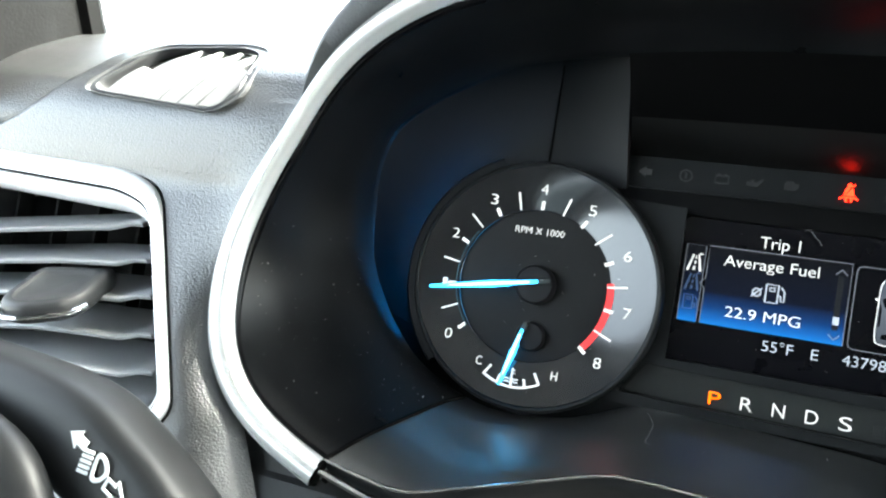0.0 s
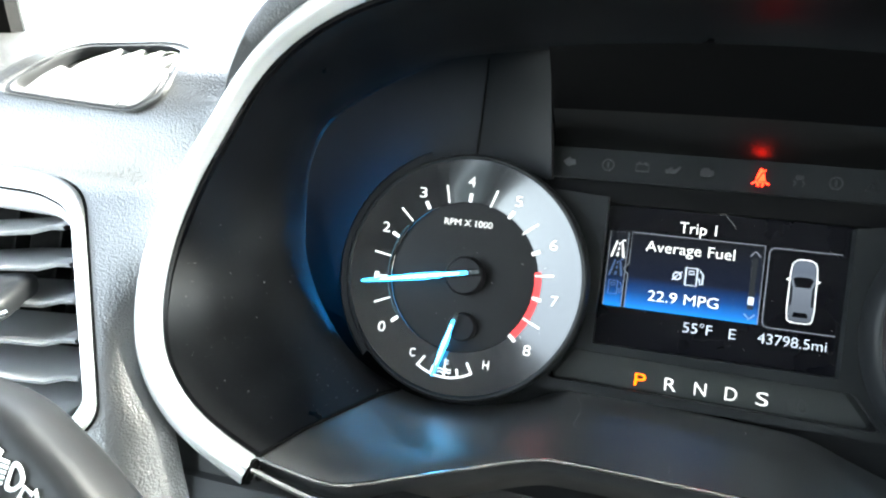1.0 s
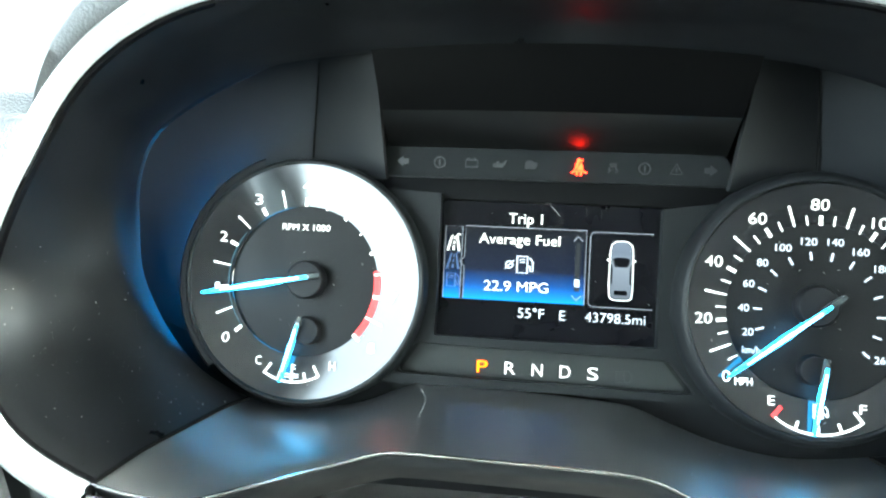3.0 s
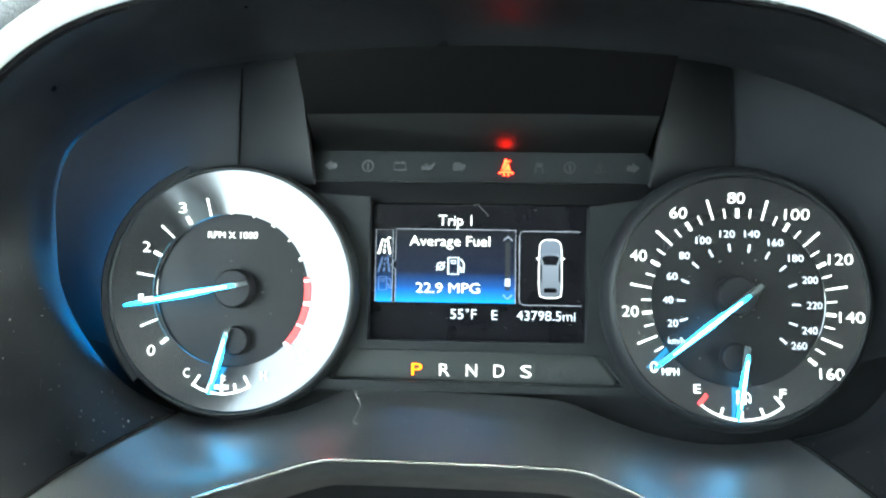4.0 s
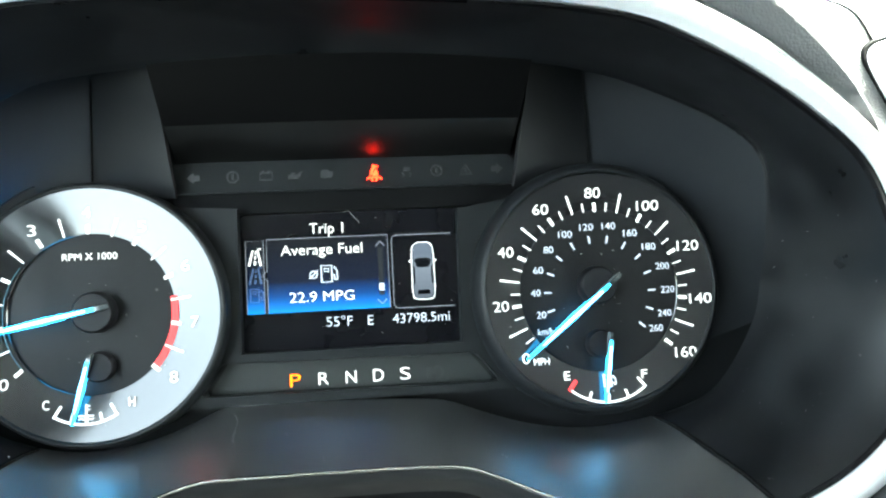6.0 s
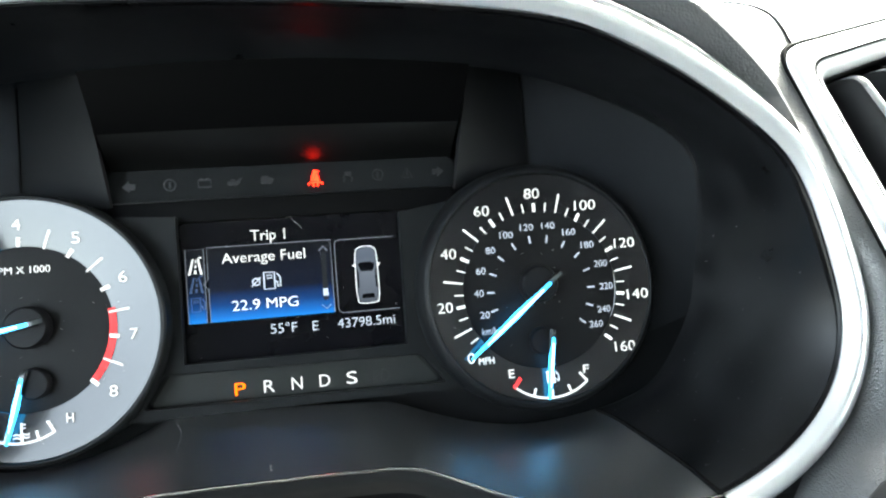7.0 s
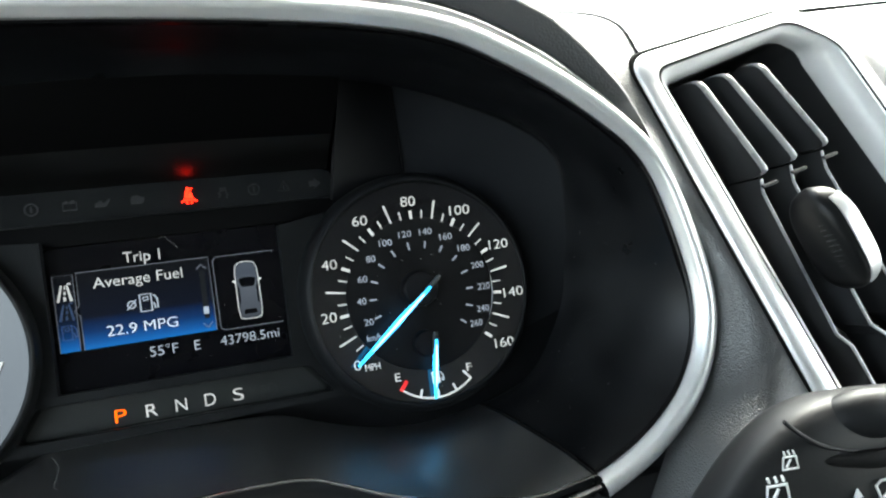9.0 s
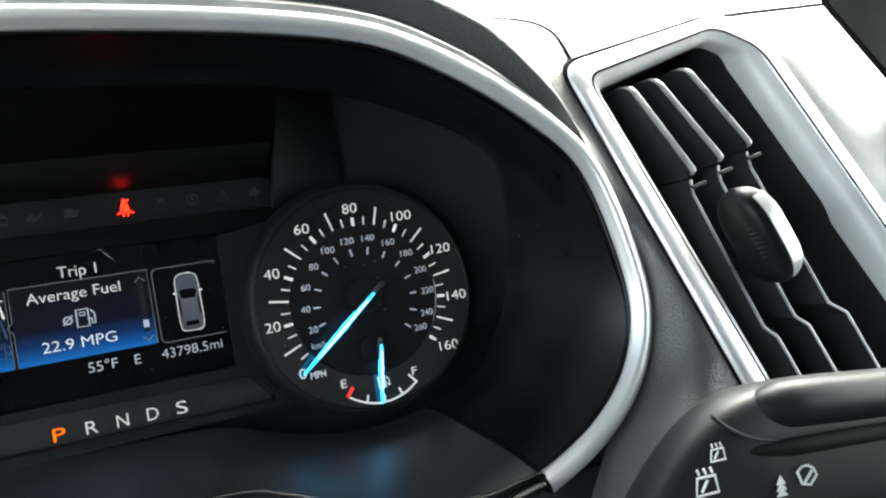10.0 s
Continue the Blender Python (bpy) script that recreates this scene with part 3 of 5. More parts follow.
def inside(outline, x, z):
    hit = False
    for p, q in zip(outline, outline[1:] + outline[:1]):
        if (p.y > z) != (q.y > z) and x < p.x + (q.x - p.x) * (z - p.y) / (q.y - p.y):
            hit = not hit
    return hit


def reach(vent, z):
    """Where the vent's outline starts and ends along x at a height, or nothing."""
    xs = [p.x + (q.x - p.x) * (z - p.y) / (q.y - p.y) for p, q in zip(vent, vent[1:] + vent[:1]) if (p.y > z) != (q.y > z)]
    return (min(xs), max(xs)) if xs else None


# where the pad with the grille ends towards the door: height, then x
EDGE = [(10, -470), (22, -352), (32, -330), (38.6, -317), (46, -307), (56, -299), (67, -288), (80, -285), (135, -283), (400, -280)]


def dash_side(side, profile, far, vent):
    """The dashboard's skin on one side: from the rim out to the door or console, following a profile of (z, y), open at the vent."""
    prof = spline([(0, y, z) for z, y in profile], 10)

    def depth(z):
        for p, q in zip(prof, prof[1:]):
            if p.z <= z <= q.z:
                return p.y + (q.y - p.y) * (z - p.z) / (q.z - p.z)
        return prof[-1].y

    rows = []
    tip = 54
    steps = [0, 0.015, 0.03, 0.05, 0.08, 0.12, 0.17, 0.24, 0.32, 0.42, 0.55, 0.7, 0.85]
    for p in prof:
        z, y = p.z, p.y
        x0 = rim_x(min(z, tip), side) if z <= tip else rim_x(tip, side) - side * min((z - tip) * 0.8, 40)
        if z < -61:
            x0 = side * max(abs(x0), 202 + (z + 61) * 0.44 if side < 0 else 194 + (z + 61) * 0.65)
        gap = reach(vent, z)
        near_x = None if not gap else (gap[0] if side > 0 else gap[1])
        room = 24 if near_x is None else min(24, max(5, abs(near_x - x0)))
        far_x = RIGHT_EYE.x + (320 + (86 - min(z, 86)) * 0.26 - RIGHT_EYE.x) * RIGHT_FAR
        row = []
        for d in [k * room for k in steps] + [room + k for k in list(range(0, 60, 4)) + list(range(60, 150, 2)) + list(range(150, 176, 4)) + [190, 215, 250]] + [abs(far - x0)]:
            s = 1 - (1 - min(1.0, d / room)) ** 2.4
            x = x0 + side * d
            yy = y
            if side > 0:
                w = min(1.0, max(0.0, (x - far_x - 6) / 50))
                v = min(1.0, max(0.0, (z - 45) / 120))
                yy = depth(z + 55 * w * w * (3 - 2 * w) * (1 - v * v * (3 - 2 * v)))
            if side < 0:
                edge = EDGE[0][1]
                for (z0, e0), (z1, e1) in zip(EDGE, EDGE[1:]):
                    if z0 <= z:
                        edge = (e0 + (e1 - e0) * min(1.0, (z - z0) / (z1 - z0))) * LEFT_FAR
                w, v = (min(1.0, max(0.0, (edge - x) / k)) for k in (12, 80))
                yy = y + 44 * w * w * (3 - 2 * w) - 14 * v * v * (3 - 2 * v)
            near = -61 if z <= tip else max(y, -61)
            row.append(Vector((x, near + (yy - near) * s, z)))
        rows.append(row)
    bm = loft(rows, False)
    centre = sum(vent, Vector((0, 0))) / len(vent)
    shrunk = [centre + (p - centre) * 0.93 for p in vent]
    slots = outline_back([GRILLE_MID + (p - GRILLE_MID) * 0.92 for p in GRILLE_OUTLINE], LEFT_EYE, LEFT_FAR)
    gone = []
    for f in bm.faces:
        c = f.calc_center_median()
        if (inside(shrunk, c.x, c.z) and c.y < 20) or (side < 0 and inside(slots, c.x, c.z)):
            gone.append(f)
    bmesh.ops.delete(bm, geom=gone, context="FACES")
    return bm


dash = thing("dashboard", (0, 0, -200), "black grained vinyl dashboard with seams and rolled top", "dashboard")
LEFT_PROFILE = [(-260, -130), (-100, -99), (-50, -88), (0, -77), (14, -74), (22, -75.8), (30, -77.6), (42, -78.6), (55, -73), (68, -63), (92, -28), (135, 62), (240, 300), (355, 560)]
RIGHT_PROFILE = [(-260, -158), (-100, -116), (-50, -102), (0, -88), (40, -77), (70, -68.5), (88, -62), (104, -50), (120, -22), (145, 40), (240, 285), (355, 560)]
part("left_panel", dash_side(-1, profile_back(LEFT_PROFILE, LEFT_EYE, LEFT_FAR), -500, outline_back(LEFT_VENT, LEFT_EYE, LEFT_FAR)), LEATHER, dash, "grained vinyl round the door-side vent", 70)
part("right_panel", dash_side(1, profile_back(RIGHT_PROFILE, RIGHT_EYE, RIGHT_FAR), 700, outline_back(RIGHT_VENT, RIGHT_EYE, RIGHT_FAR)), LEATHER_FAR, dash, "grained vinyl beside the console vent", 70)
right_skin = spline([(0, y, z) for z, y in profile_back(RIGHT_PROFILE, RIGHT_EYE, RIGHT_FAR)], 10)
part("top_seam", rod([Vector((213 + max(0, p.z - 96) * 0.05, p.y - 0.3, p.z + 0.3)) for p in right_skin if 92 < p.z < 190], 0.6, 6), SEAM, dash, "thin dark seam on the dash top")
for k in (-1, 1):
    part("corner_panel", plate([Vector((k * x, z)) for x, z in ((150, -96), (174, -86), (200, -70), (214, -54), (236, -50), (236, -150), (150, -150))], (), -55, 3), PLASTIC, dash, "smooth black corner below the rim")
part("lower_panel", loft([[Vector((x, y, z)) for x in (-215, -160, -110, -60, 0, 60, 110, 150, 205)] for y, z in ((-44, -83), (-58, -90), (-62, -104), (-70, -150), (-90, -260))], False), PLASTIC, dash, "plain black panel under the instruments")
part("under_edge", loft([[p + Vector((0, d, f)) for p in lower_line] for d, f in ((0.5, -0.3), (2, -3), (8, -7), (20, -14))], False), PLASTIC, dash, "matt underside of the lower edge")

single("steering_column_cover", loft([[Vector((x * w, y, z - 0.0009 * (x * w) ** 2)) for x in (-150, -115, -80, -45, -15, 15, 45, 80, 115, 150)] for w, y, z in ((1, -62, -100), (1, -90, -90), (1, -105, -88), (1, -120, -91), (1, -128, -104), (0.9, -120, -170))], False), PLASTIC, (0, -110, -170), "black moulded steering column cover", "column cover")


# ---- side demister grille ----
def pad_y(z):
    prof = spline([(0, y, zz) for zz, y in LEFT_PROFILE], 7)
    for a, b in zip(prof, prof[1:]):
        if a.z <= z <= b.z:
            return a.y + (b.y - a.y) * (z - a.z) / (b.z - a.z)
    return prof[-1].y


def grille():
    t = thing("demister_grille", (-250, pad_y(58), 58), "grey slotted demister grille set in the dash pad", "air grille")
    outline, mid = GRILLE_OUTLINE, GRILLE_MID
    rows = []
    for k, lift in ((1.0, 1.0), (0.99, -1.7), (0.975, -2.1), (0.962, -1.5), (0.95, -0.7), (0.895, -0.4), (0.885, -1.1), (0.87, -1.2), (0.86, -0.4), (0.855, 1.0), (0.855, 7)):
        rows.append([Vector((q.x, pad_y(q.y) + lift, q.y)) for q in (mid + (p - mid) * k for p in outline)])
    part("frame", loft(rows), GRILLE, t, "satin frame with two raised edges")
    inner = [mid + (p - mid) * 0.85 for p in outline]
    part("well", loft([[Vector((q.x, pad_y(q.y) + 7, q.y)) for q in inner], [Vector((mid.x, pad_y(mid.y) + 9, mid.y))] * len(inner)]), VANE, t, "grey well")
    for i in range(7):
        x = -281 + i * 9.6
        lo_z, hi_z = 46.0 + max(0, (-252 - x) * 0.05), min(74.5, 53 + (x + 288) * 1.3)
        rows = []
        for j in range(9):
            k = j / 8
            z = lo_z + (hi_z - lo_z) * k
            mid_x = x + (z - lo_z) * 0.5 + 4.5
            half = 3.7 * min(1.0, (1 - k) * 2.6 + 0.1)
            if mid_x + half > -215.5 and z > 50:
                break
            rows.append([Vector((mid_x + a * half, pad_y(z) + d, z)) for a, d in ((-1, 1.2), (-0.9, 0.6), (0.2, 1.4), (0.9, 2.6), (1, 3.4), (0.9, 5), (-0.9, 4))])
        if len(rows) > 2:
            # slats toned pale for the sky they would mirror
            part("fin", loft(rows, True, True), VANE_EDGE_LIT, t, "broad satin slat")

    return t


set_back(grille(), LEFT_EYE, LEFT_FAR)


# ---- air vents ----
def vent_frame(t, outer, inner, face, depth, dark_line=True):
    """A rounded frame standing proud of the dash round a deep opening; face(z) gives the plane's y."""
    n = len(outer)

    def between(k):
        return [a.lerp(b, k) for a, b in zip(outer, inner)]

    def ring(k, lift, slope=0.0):
        return [Vector((p.x, face(p.y) + lift + slope * (b - a).length, p.y)) for p, a, b in zip(between(k), outer, inner)]

    part("frame", loft([ring(0, 34), ring(0, -0.2), ring(0.07, -1.6), ring(0.5, -1.9), ring(0.56, -0.6), ring(0.58, 1.5)]), FRAME, t, "satin silver frame", 50)
    part("bevel", loft([ring(0.53, 1.2), ring(0.6, -0.7), ring(0.66, -0.4, 0.02), ring(0.73, 0, 0.05), ring(0.81, 0, 0.1), ring(0.88, 0, 0.18), ring(0.94, 0, 0.3), ring(0.98, 0, 0.45), ring(1, 0, 0.7)]), BEVEL, t, "grey bevel sloping into the opening", 50)
    part("groove", loft([ring(0.5, -1.5), ring(0.52, -2.0), ring(0.57, -1.4)]), SEAM, t, "dark joint between frame and bevel")
    c = sum(inner, Vector((0, 0))) / n
    rows = [ring(1, 0, 0.7), ring(1, 4, 0.72), [Vector((p.x, face(p.y) + depth, p.y)) for p in inner]]
    part("duct", loft(rows), VANE, t, "black duct")
    part("duct_back", loft([rows[-1], [Vector((c.x, face(c.y) + depth, c.y))] * n]), CAVITY, t, "dark duct back")
    if dark_line:
        part("joint", loft([[Vector((q.x, face(q.y) + d, q.y)) for q in (c + (p - c) * k for p in outer)] for k, d in ((1.0, 0.5), (1.01, 0.2), (1.016, 1.0), (1.016, 34))]), SEAM, t, "dark joint round the frame")


def vent_left():
    def face(z):
        return -78 + 0.22 * z

    t = thing("air_vent", (-290, -75, -78), "door-side air vent with silver frame and horizontal vanes", "air vent")
    outer = LEFT_VENT
    inner = rounded([(-360, 4), (-258, 1.2), (-245, -3), (-216, -61), (-221, -72), (-345, -78)], 8, 8)
    vent_frame(t, outer, inner, face, 46)
    for z0, x1, kink in ((-3, -247, 0.9), (-16.5, -239, 1), (-29.5, -232, 1), (-43, -226, 1), (-55.5, -220, 1), (-68, -221, 1)):
        path = [Vector((x, 0, z)) for x, z in ((-352, z0 - 17), (-315, z0 - 11.5), (-280, z0 - 6), (x1 - 14, z0 - 3.2), (x1 - 6, z0 - 0.5), (x1, z0))]
        rows = []
        for back, rise in ((0, -0.9), (-0.9, -0.4), (-1.2, 0.2), (-0.8, 0.8), (0, 1.1), (14, 5.6), (28, 10), (28, 8.8), (14, 3.6), (0, -0.9)):
            rows.append([Vector((p.x, face(p.z) + 2 + back, p.z + rise)) for p in path])
        part("vane", loft(rows, False), VANE_LIT, t, "vane in a grey toned up for the light on it")
    for i in range(5):
        part("rear_vane", block((-345 + i * 24, face(-30) + 38, -35), (1.6, 8, 80), 0.4), CAVITY, t)
    # the slider that turns the vanes
    lid = rounded([(-286, -84), (-257, -75), (-249.5, -97), (-252, -104), (-265, -112), (-274, -111), (-279, -104)], 4.5, 5)
    mid = sum(lid, Vector((0, 0))) / len(lid)
    down = Vector((0, 0.447, -0.894))
    rows = [[Vector((q.x, q.y, (q.y + 34) / 2)) + down * b for q in (mid + (p - mid) * a for p in lid)] for a, b in ((0.01, 0.9), (0.66, 0.9), (0.7, 0.6), (0.74, 0), (0.9, 0.1), (0.97, 0.9), (1.0, 2.4), (1.0, 5.5), (0.96, 7.4), (0.88, 8.2), (0.01, 8.4))]
    knob = part("knob", loft(rows), PLASTIC, t, "satin black vane slider with a sunken top")
    strip = spline([Vector((x, y, (y + 34) / 2)) + down * 4.4 for x, y in ((-279.8, -104.5), (-274.3, -111.6), (-265, -112.8), (-251.2, -104.4), (-248.8, -97.5))], 6)
    part("strip", rod(strip, 1.0), CHROME, knob, "bright strip on the slider")
    return t


def vent_right():
    def face(z):
        return -89 + 0.28 * z

    t = thing("air_vent", (260, -85, -110), "console air vent with silver frame and slanting vanes", "air vent")
    outer = RIGHT_VENT
    inner = rounded([(208, 71.5), (280, 92.5), (298, 87), (322, 0), (344, -85), (331, -101), (248.5, -110)], 6, 8)
    vent_frame(t, outer, inner, face, 48)
    for pts in ([(222.9, 69.5), (238.9, 27.4), (236.6, 18.5), (245, -42.7), (250.2, -48), (258, -90)], [(238.9, 72.5), (257.4, 32.1), (254.8, 22), (264, -41.6), (269.7, -46.3), (278, -92)], [(259.4, 76.8), (277.9, 37.2), (275.7, 26.5), (286.4, -39.5), (294.5, -45.4), (302, -92)]):
        for upper in (True, False):
            if upper:
                p0, p1 = Vector(pts[0]), Vector(pts[1])
                run, length = (p1 - p0).normalized(), (p1 - p0).length
                path = [(p0 + run * d, e) for d, e in ((-3.6, 10), (-3.2, 5.5), (-2.2, 2.4), (-0.8, 0.8), (1.5, 0), (length * 0.5, 0), (length - 2.5, 0), (length - 0.6, 0.7), (length + 0.7, 2.6), (length + 1.2, 7))]
            else:
                path = [(Vector(p), 4) for p in [(pts[1][0] - 0.6, pts[1][1] - 2.5)] + pts[2:]]
            rows = []
            for back, over in ((1.0, -2.3), (-0.7, -1.8), (-1.4, -0.8), (-1.4, 0.8), (-0.7, 1.8), (1.0, 2.3), (24, 3.6), (24, 1.0), (1.0, -2.3)) if upper else ((0.4, -1.2), (-0.7, -0.9), (-1.0, 0), (-0.7, 0.9), (0.4, 1.2), (22, 2), (22, 0.2), (0.4, -1.2)):
                rows.append([Vector((p.x + over, face(p.y) + 2 + back + e * (1 - max(0.0, back) / 30), p.y + over * 0.3)) for p, e in path])
            n = 6 if upper else 5
            # blade and front are one plastic, toned dark for shade and pale for light
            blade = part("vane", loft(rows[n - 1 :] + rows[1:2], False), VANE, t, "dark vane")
            part("vane_edge", loft(rows[:n], False), VANE_EDGE_LIT, blade, "satin front edge toned paler for the light on it")
        x, z = pts[1]
        part("vane_pin", rod([Vector((x - 2, face(z) + 3, z - 6)), Vector((x + 6, face(z) + 3, z - 4.5))], 0.9), VANE, t)
    part("rear_bar", rod([Vector((207, face(60) + 14, 60)), Vector((216, face(10) + 14, 10)), Vector((232, face(-60) + 14, -60))], 1.0), VANE, t)
    top, low = Vector((241, -97, 17)), Vector((257.5, -99, -25))
    run = (low - top).normalized()
    across = Vector((-run.z, 0, run.x)).normalized()

    def place(u, wide, deep):
        return top.lerp(low, 0.5 + u / 2) + across * wide + Vector((0, deep, 0))

    rows = []
    for i in range(-12, 13):
        u = math.sin(radians(i * 7.5))
        k = max(0.02, 1 - abs(u) ** 3.6) ** 0.5
        rows.append([place(u, 8.4 * k * math.copysign(abs(math.cos(a)) ** 0.6, math.cos(a)), 12 * k * math.copysign(abs(math.sin(a)) ** 0.6, math.sin(a))) for a in (2 * math.pi * j / 28 for j in range(28))])
    knob = part("knob", loft(rows, True, True), KNOB, t, "gloss black vane slider", 60)
    part("strip", loft([[place(u / 10, 8.9 * k * math.copysign(abs(math.cos(radians(a))) ** 0.6, math.cos(radians(a))), -12.8 * k * math.sin(radians(a)) ** 0.6) for a in (64, 72, 80, 88, 96)] for u, k in ((u, (1 - abs(u / 10) ** 3.6) ** 0.5) for u in range(-8, 10))], False, thick=0.6), SILVER, knob, "bright strip on the slider")
    part("grip", merged(*[rod([place(u / 10, -8.7 * k * math.cos(radians(a)) ** 0.75, -12.2 * k * math.sin(radians(a)) ** 0.75) for a in (15, 25, 35, 45, 55)], 0.25, 5) for u, k in ((u, (1 - abs(u / 10) ** 2.6) ** 0.5) for u in range(-5, 7))]), PLASTIC, knob, "fine ribbed grip")
    return t


set_back(vent_left(), LEFT_EYE, LEFT_FAR)
set_back(vent_right(), RIGHT_EYE, RIGHT_FAR)


# ---- stalks behind the steering wheel ----
def stalk(name, label, spine, widths, icons, front):
    t = thing(name, spine[0], label, "control stalk")
    path = spline(spine, 8)

    def prof(s):
        w, h = (a + (b - a) * s for a, b in zip(*widths))
        return [(w * math.copysign(abs(math.cos(a)) ** 0.55, math.cos(a)), h * math.copysign(abs(math.sin(a)) ** 0.55, math.sin(a))) for a in (2 * math.pi * k / 28 for k in range(28))]

    part("arm", sweep(path, prof, Vector((0, -1, 0))), STALK, t, "smooth black lever", 60)
    for nm, loops, x, z, size, turn in icons:
        part(nm, shape(loops, x, front, z, size, 0.4, pose(0, 0, 0, 0, turn, 0)), PRINT, t, "white printed sign")
    return t



ARROW = [(-4, -2), (0, -2), (0, -4), (5, 0), (0, 4), (0, 2), (-4, 2)]
LAMP_SIGN = [(spline([(0, 4), (3, 3.6), (5.2, 0), (3, -3.6), (0, -4), (-0.6, 0)], 5, True), spline([(0.7, 2.8), (2.6, 2.4), (4, 0), (2.6, -2.4), (0.7, -2.8), (0.4, 0)], 5, True))] + [line_of([(-5.5, 2.6 - 1.55 * i), (-1.6, 3.1 - 1.55 * i)], 0.95) for i in range(5)]
SCREEN_SIGN = [line_of([(-5, -3), (-4, 3), (4, 3), (5, -3)], 0.9, True), line_of([(-2.5, -2), (0.5, 1.8)], 0.8)] + [line_of([(x, 4), (x - 0.8, 6)], 0.8) for x in (-3, 0, 3)]
WIPER_SIGN = [line_of([(-5, 1), (-3, 3.2), (0, 4), (3, 3.2), (5, 1), (2, -3), (-2, -3)], 0.9, True), line_of([(-1, -2.6), (2.4, 2.4)], 0.9)]
SPRAY_SIGN = [[(-2.5, -3), (2.5, -3), (0.8, -1), (2.4, -1), (0.6, 1), (2, 1), (0, 4), (-2, 1), (-0.6, 1), (-2.4, -1), (-0.8, -1)]]
light_stalk = stalk("light_stalk", "black lighting stalk with white printed lamp signs", [(-118, -122, -118), (-152, -138, -91), (-181, -140, -71.5), (-204, -140, -63), (-262, -138, -60)], ((13.5, 11), (15, 12)), [("arrow_sign", [ARROW], -187, -61.8, 0.72, 205), ("lamp_sign", LAMP_SIGN, -180.6, -67.2, 0.9, 12), ("arrow_sign", [line_of(ARROW, 1.2, True)], -173.5, -71.9, 0.75, 25)], -152.4)
part("knob", sweep(spline([(-194, -156, -100), (-200, -158, -86), (-212, -158, -75), (-250, -156, -68)], 8), [(15 * math.cos(a), 9 * math.sin(a)) for a in (2 * math.pi * k / 24 for k in range(24))], Vector((0, -1, 0))), STALK, light_stalk, "rounded end knob", 60)
wiper_stalk = stalk("wiper_stalk", "black wiper stalk with white printed wiper signs", [(114, -140, -116), (130, -156, -88), (152, -160, -69), (176, -160, -67.5), (245, -158, -79)], ((18.5, 10), (23, 11)), [("screen_sign", SCREEN_SIGN, 135.8, -63.4, 0.75, 5), ("wiper_sign", WIPER_SIGN, 171.2, -70.6, 0.75, 20), ("spray_sign", SPRAY_SIGN, 161.1, -71, 0.8, 5), ("screen_sign", SCREEN_SIGN, 141.2, -56.6, 0.5, 5)], -172)
part("edge_line", rod(spline([(142.5, -170.6, -46.7), (148.0, -170.6, -51.6), (156.1, -170.6, -56.3), (172.7, -170.6, -61.2)], 6), 0.6), STALK, wiper_stalk, "thin moulded ridge")
part("collar", sweep(spline([(160, -166, -50), (178, -168, -51.5), (200, -168, -55), (245, -166, -62)], 8), lambda u: [(7 * min(1, 0.1 + u * 4) ** 0.5 * math.cos(a), 7 * min(1, 0.1 + u * 4) ** 0.5 * math.sin(a)) for a in (2 * math.pi * k / 20 for k in range(20))], Vector((0, -1, 0))), STALK, wiper_stalk, "smooth collar", 60)
# solid rod, coloured black to give the shade below the collar
part("groove", rod(spline([(152, -169.5, -59), (166, -172.5, -61), (186, -173, -63.5), (245, -171, -72)], 8), lambda u: 0.6 + 1.8 * min(1.0, u * 3), 10), CAVITY, wiper_stalk, "black rod for the shaded gap under the collar")


# ---- console screen hood at the far side: plate and bar before the dash, placed to fit the camera's view ----
console = thing("console_screen", (500, 0, 60), "thin black plate for the console screen housing", "screen housing")
part("housing", plate(rounded([(361, 156), (372, 111), (409, 71), (500, -25), (640, -25), (640, 156)], 4, 4), (), -60, 4), CAVITY, console)
part("dash_slot", block((442, 30, 143), (99, 2, 2.2), 0.6, pose(0, 0, 0, 0, -3.8, 0)), SEAM, console, "dark bar for the slot in the dash top")
set_back(console, RIGHT_EYE, RIGHT_FAR)


# ---- the instrument cluster ----
TX, SX, CZ = -107.3, 104.6, -1.2
cluster = thing("instrument_cluster", (0, 16, -42), "lit instrument cluster with two round dials and a centre screen", "instrument cluster")
back = [Vector((q.x * 1.02, q.z * 1.02)) for q in (slid(p, 22) for p in INN)]
part("backing", plate(back, (), 22, 3), MASK, cluster, "dark plastic backing")

# panels of the mask above the dials
for s, cx in ((-1, -1.5), (1, -1.5)):
    x = [cx + s * v for v in ((111.5, 83.5, 74, 111.5) if s < 0 else (111.5, 84.5, 72.5, 111.5))]
    rows = [[Vector((x[0], 19, 103)), slid((x[1], 8, 106), -9)], [Vector((x[0], 19, 77)), slid((x[1] * 0.5 + x[2] * 0.5, 8, 77), 1)], [Vector((x[3], 19, 46)), slid((x[2], 8, 46), 11)]]
    part("side_facet", loft(rows, False, thick=2.0), MASK, cluster, "slanting dark grey panel")
    part("facet_joint", rod([Vector((x[0], 18.5, 101)), Vector((x[3], 18.5, 46))], 0.5, 6), SEAM, cluster, "dark upright joint")
    pod = []
    for k in range(13):
        a = k / 12
        xx = cx + s * (111.5 + 81 * a)
        pod.append([Vector((xx, 19 - 15 * a**2.2, 112 - 44 * a * a)), Vector((xx, 20 - 17 * a**2.2, 40)), Vector((xx, 21, -20 - 25 * (1 - a)))])
    part("pod_wall", loft(pod, False), POD, cluster, "smooth dark wall behind the dial")
rows = []
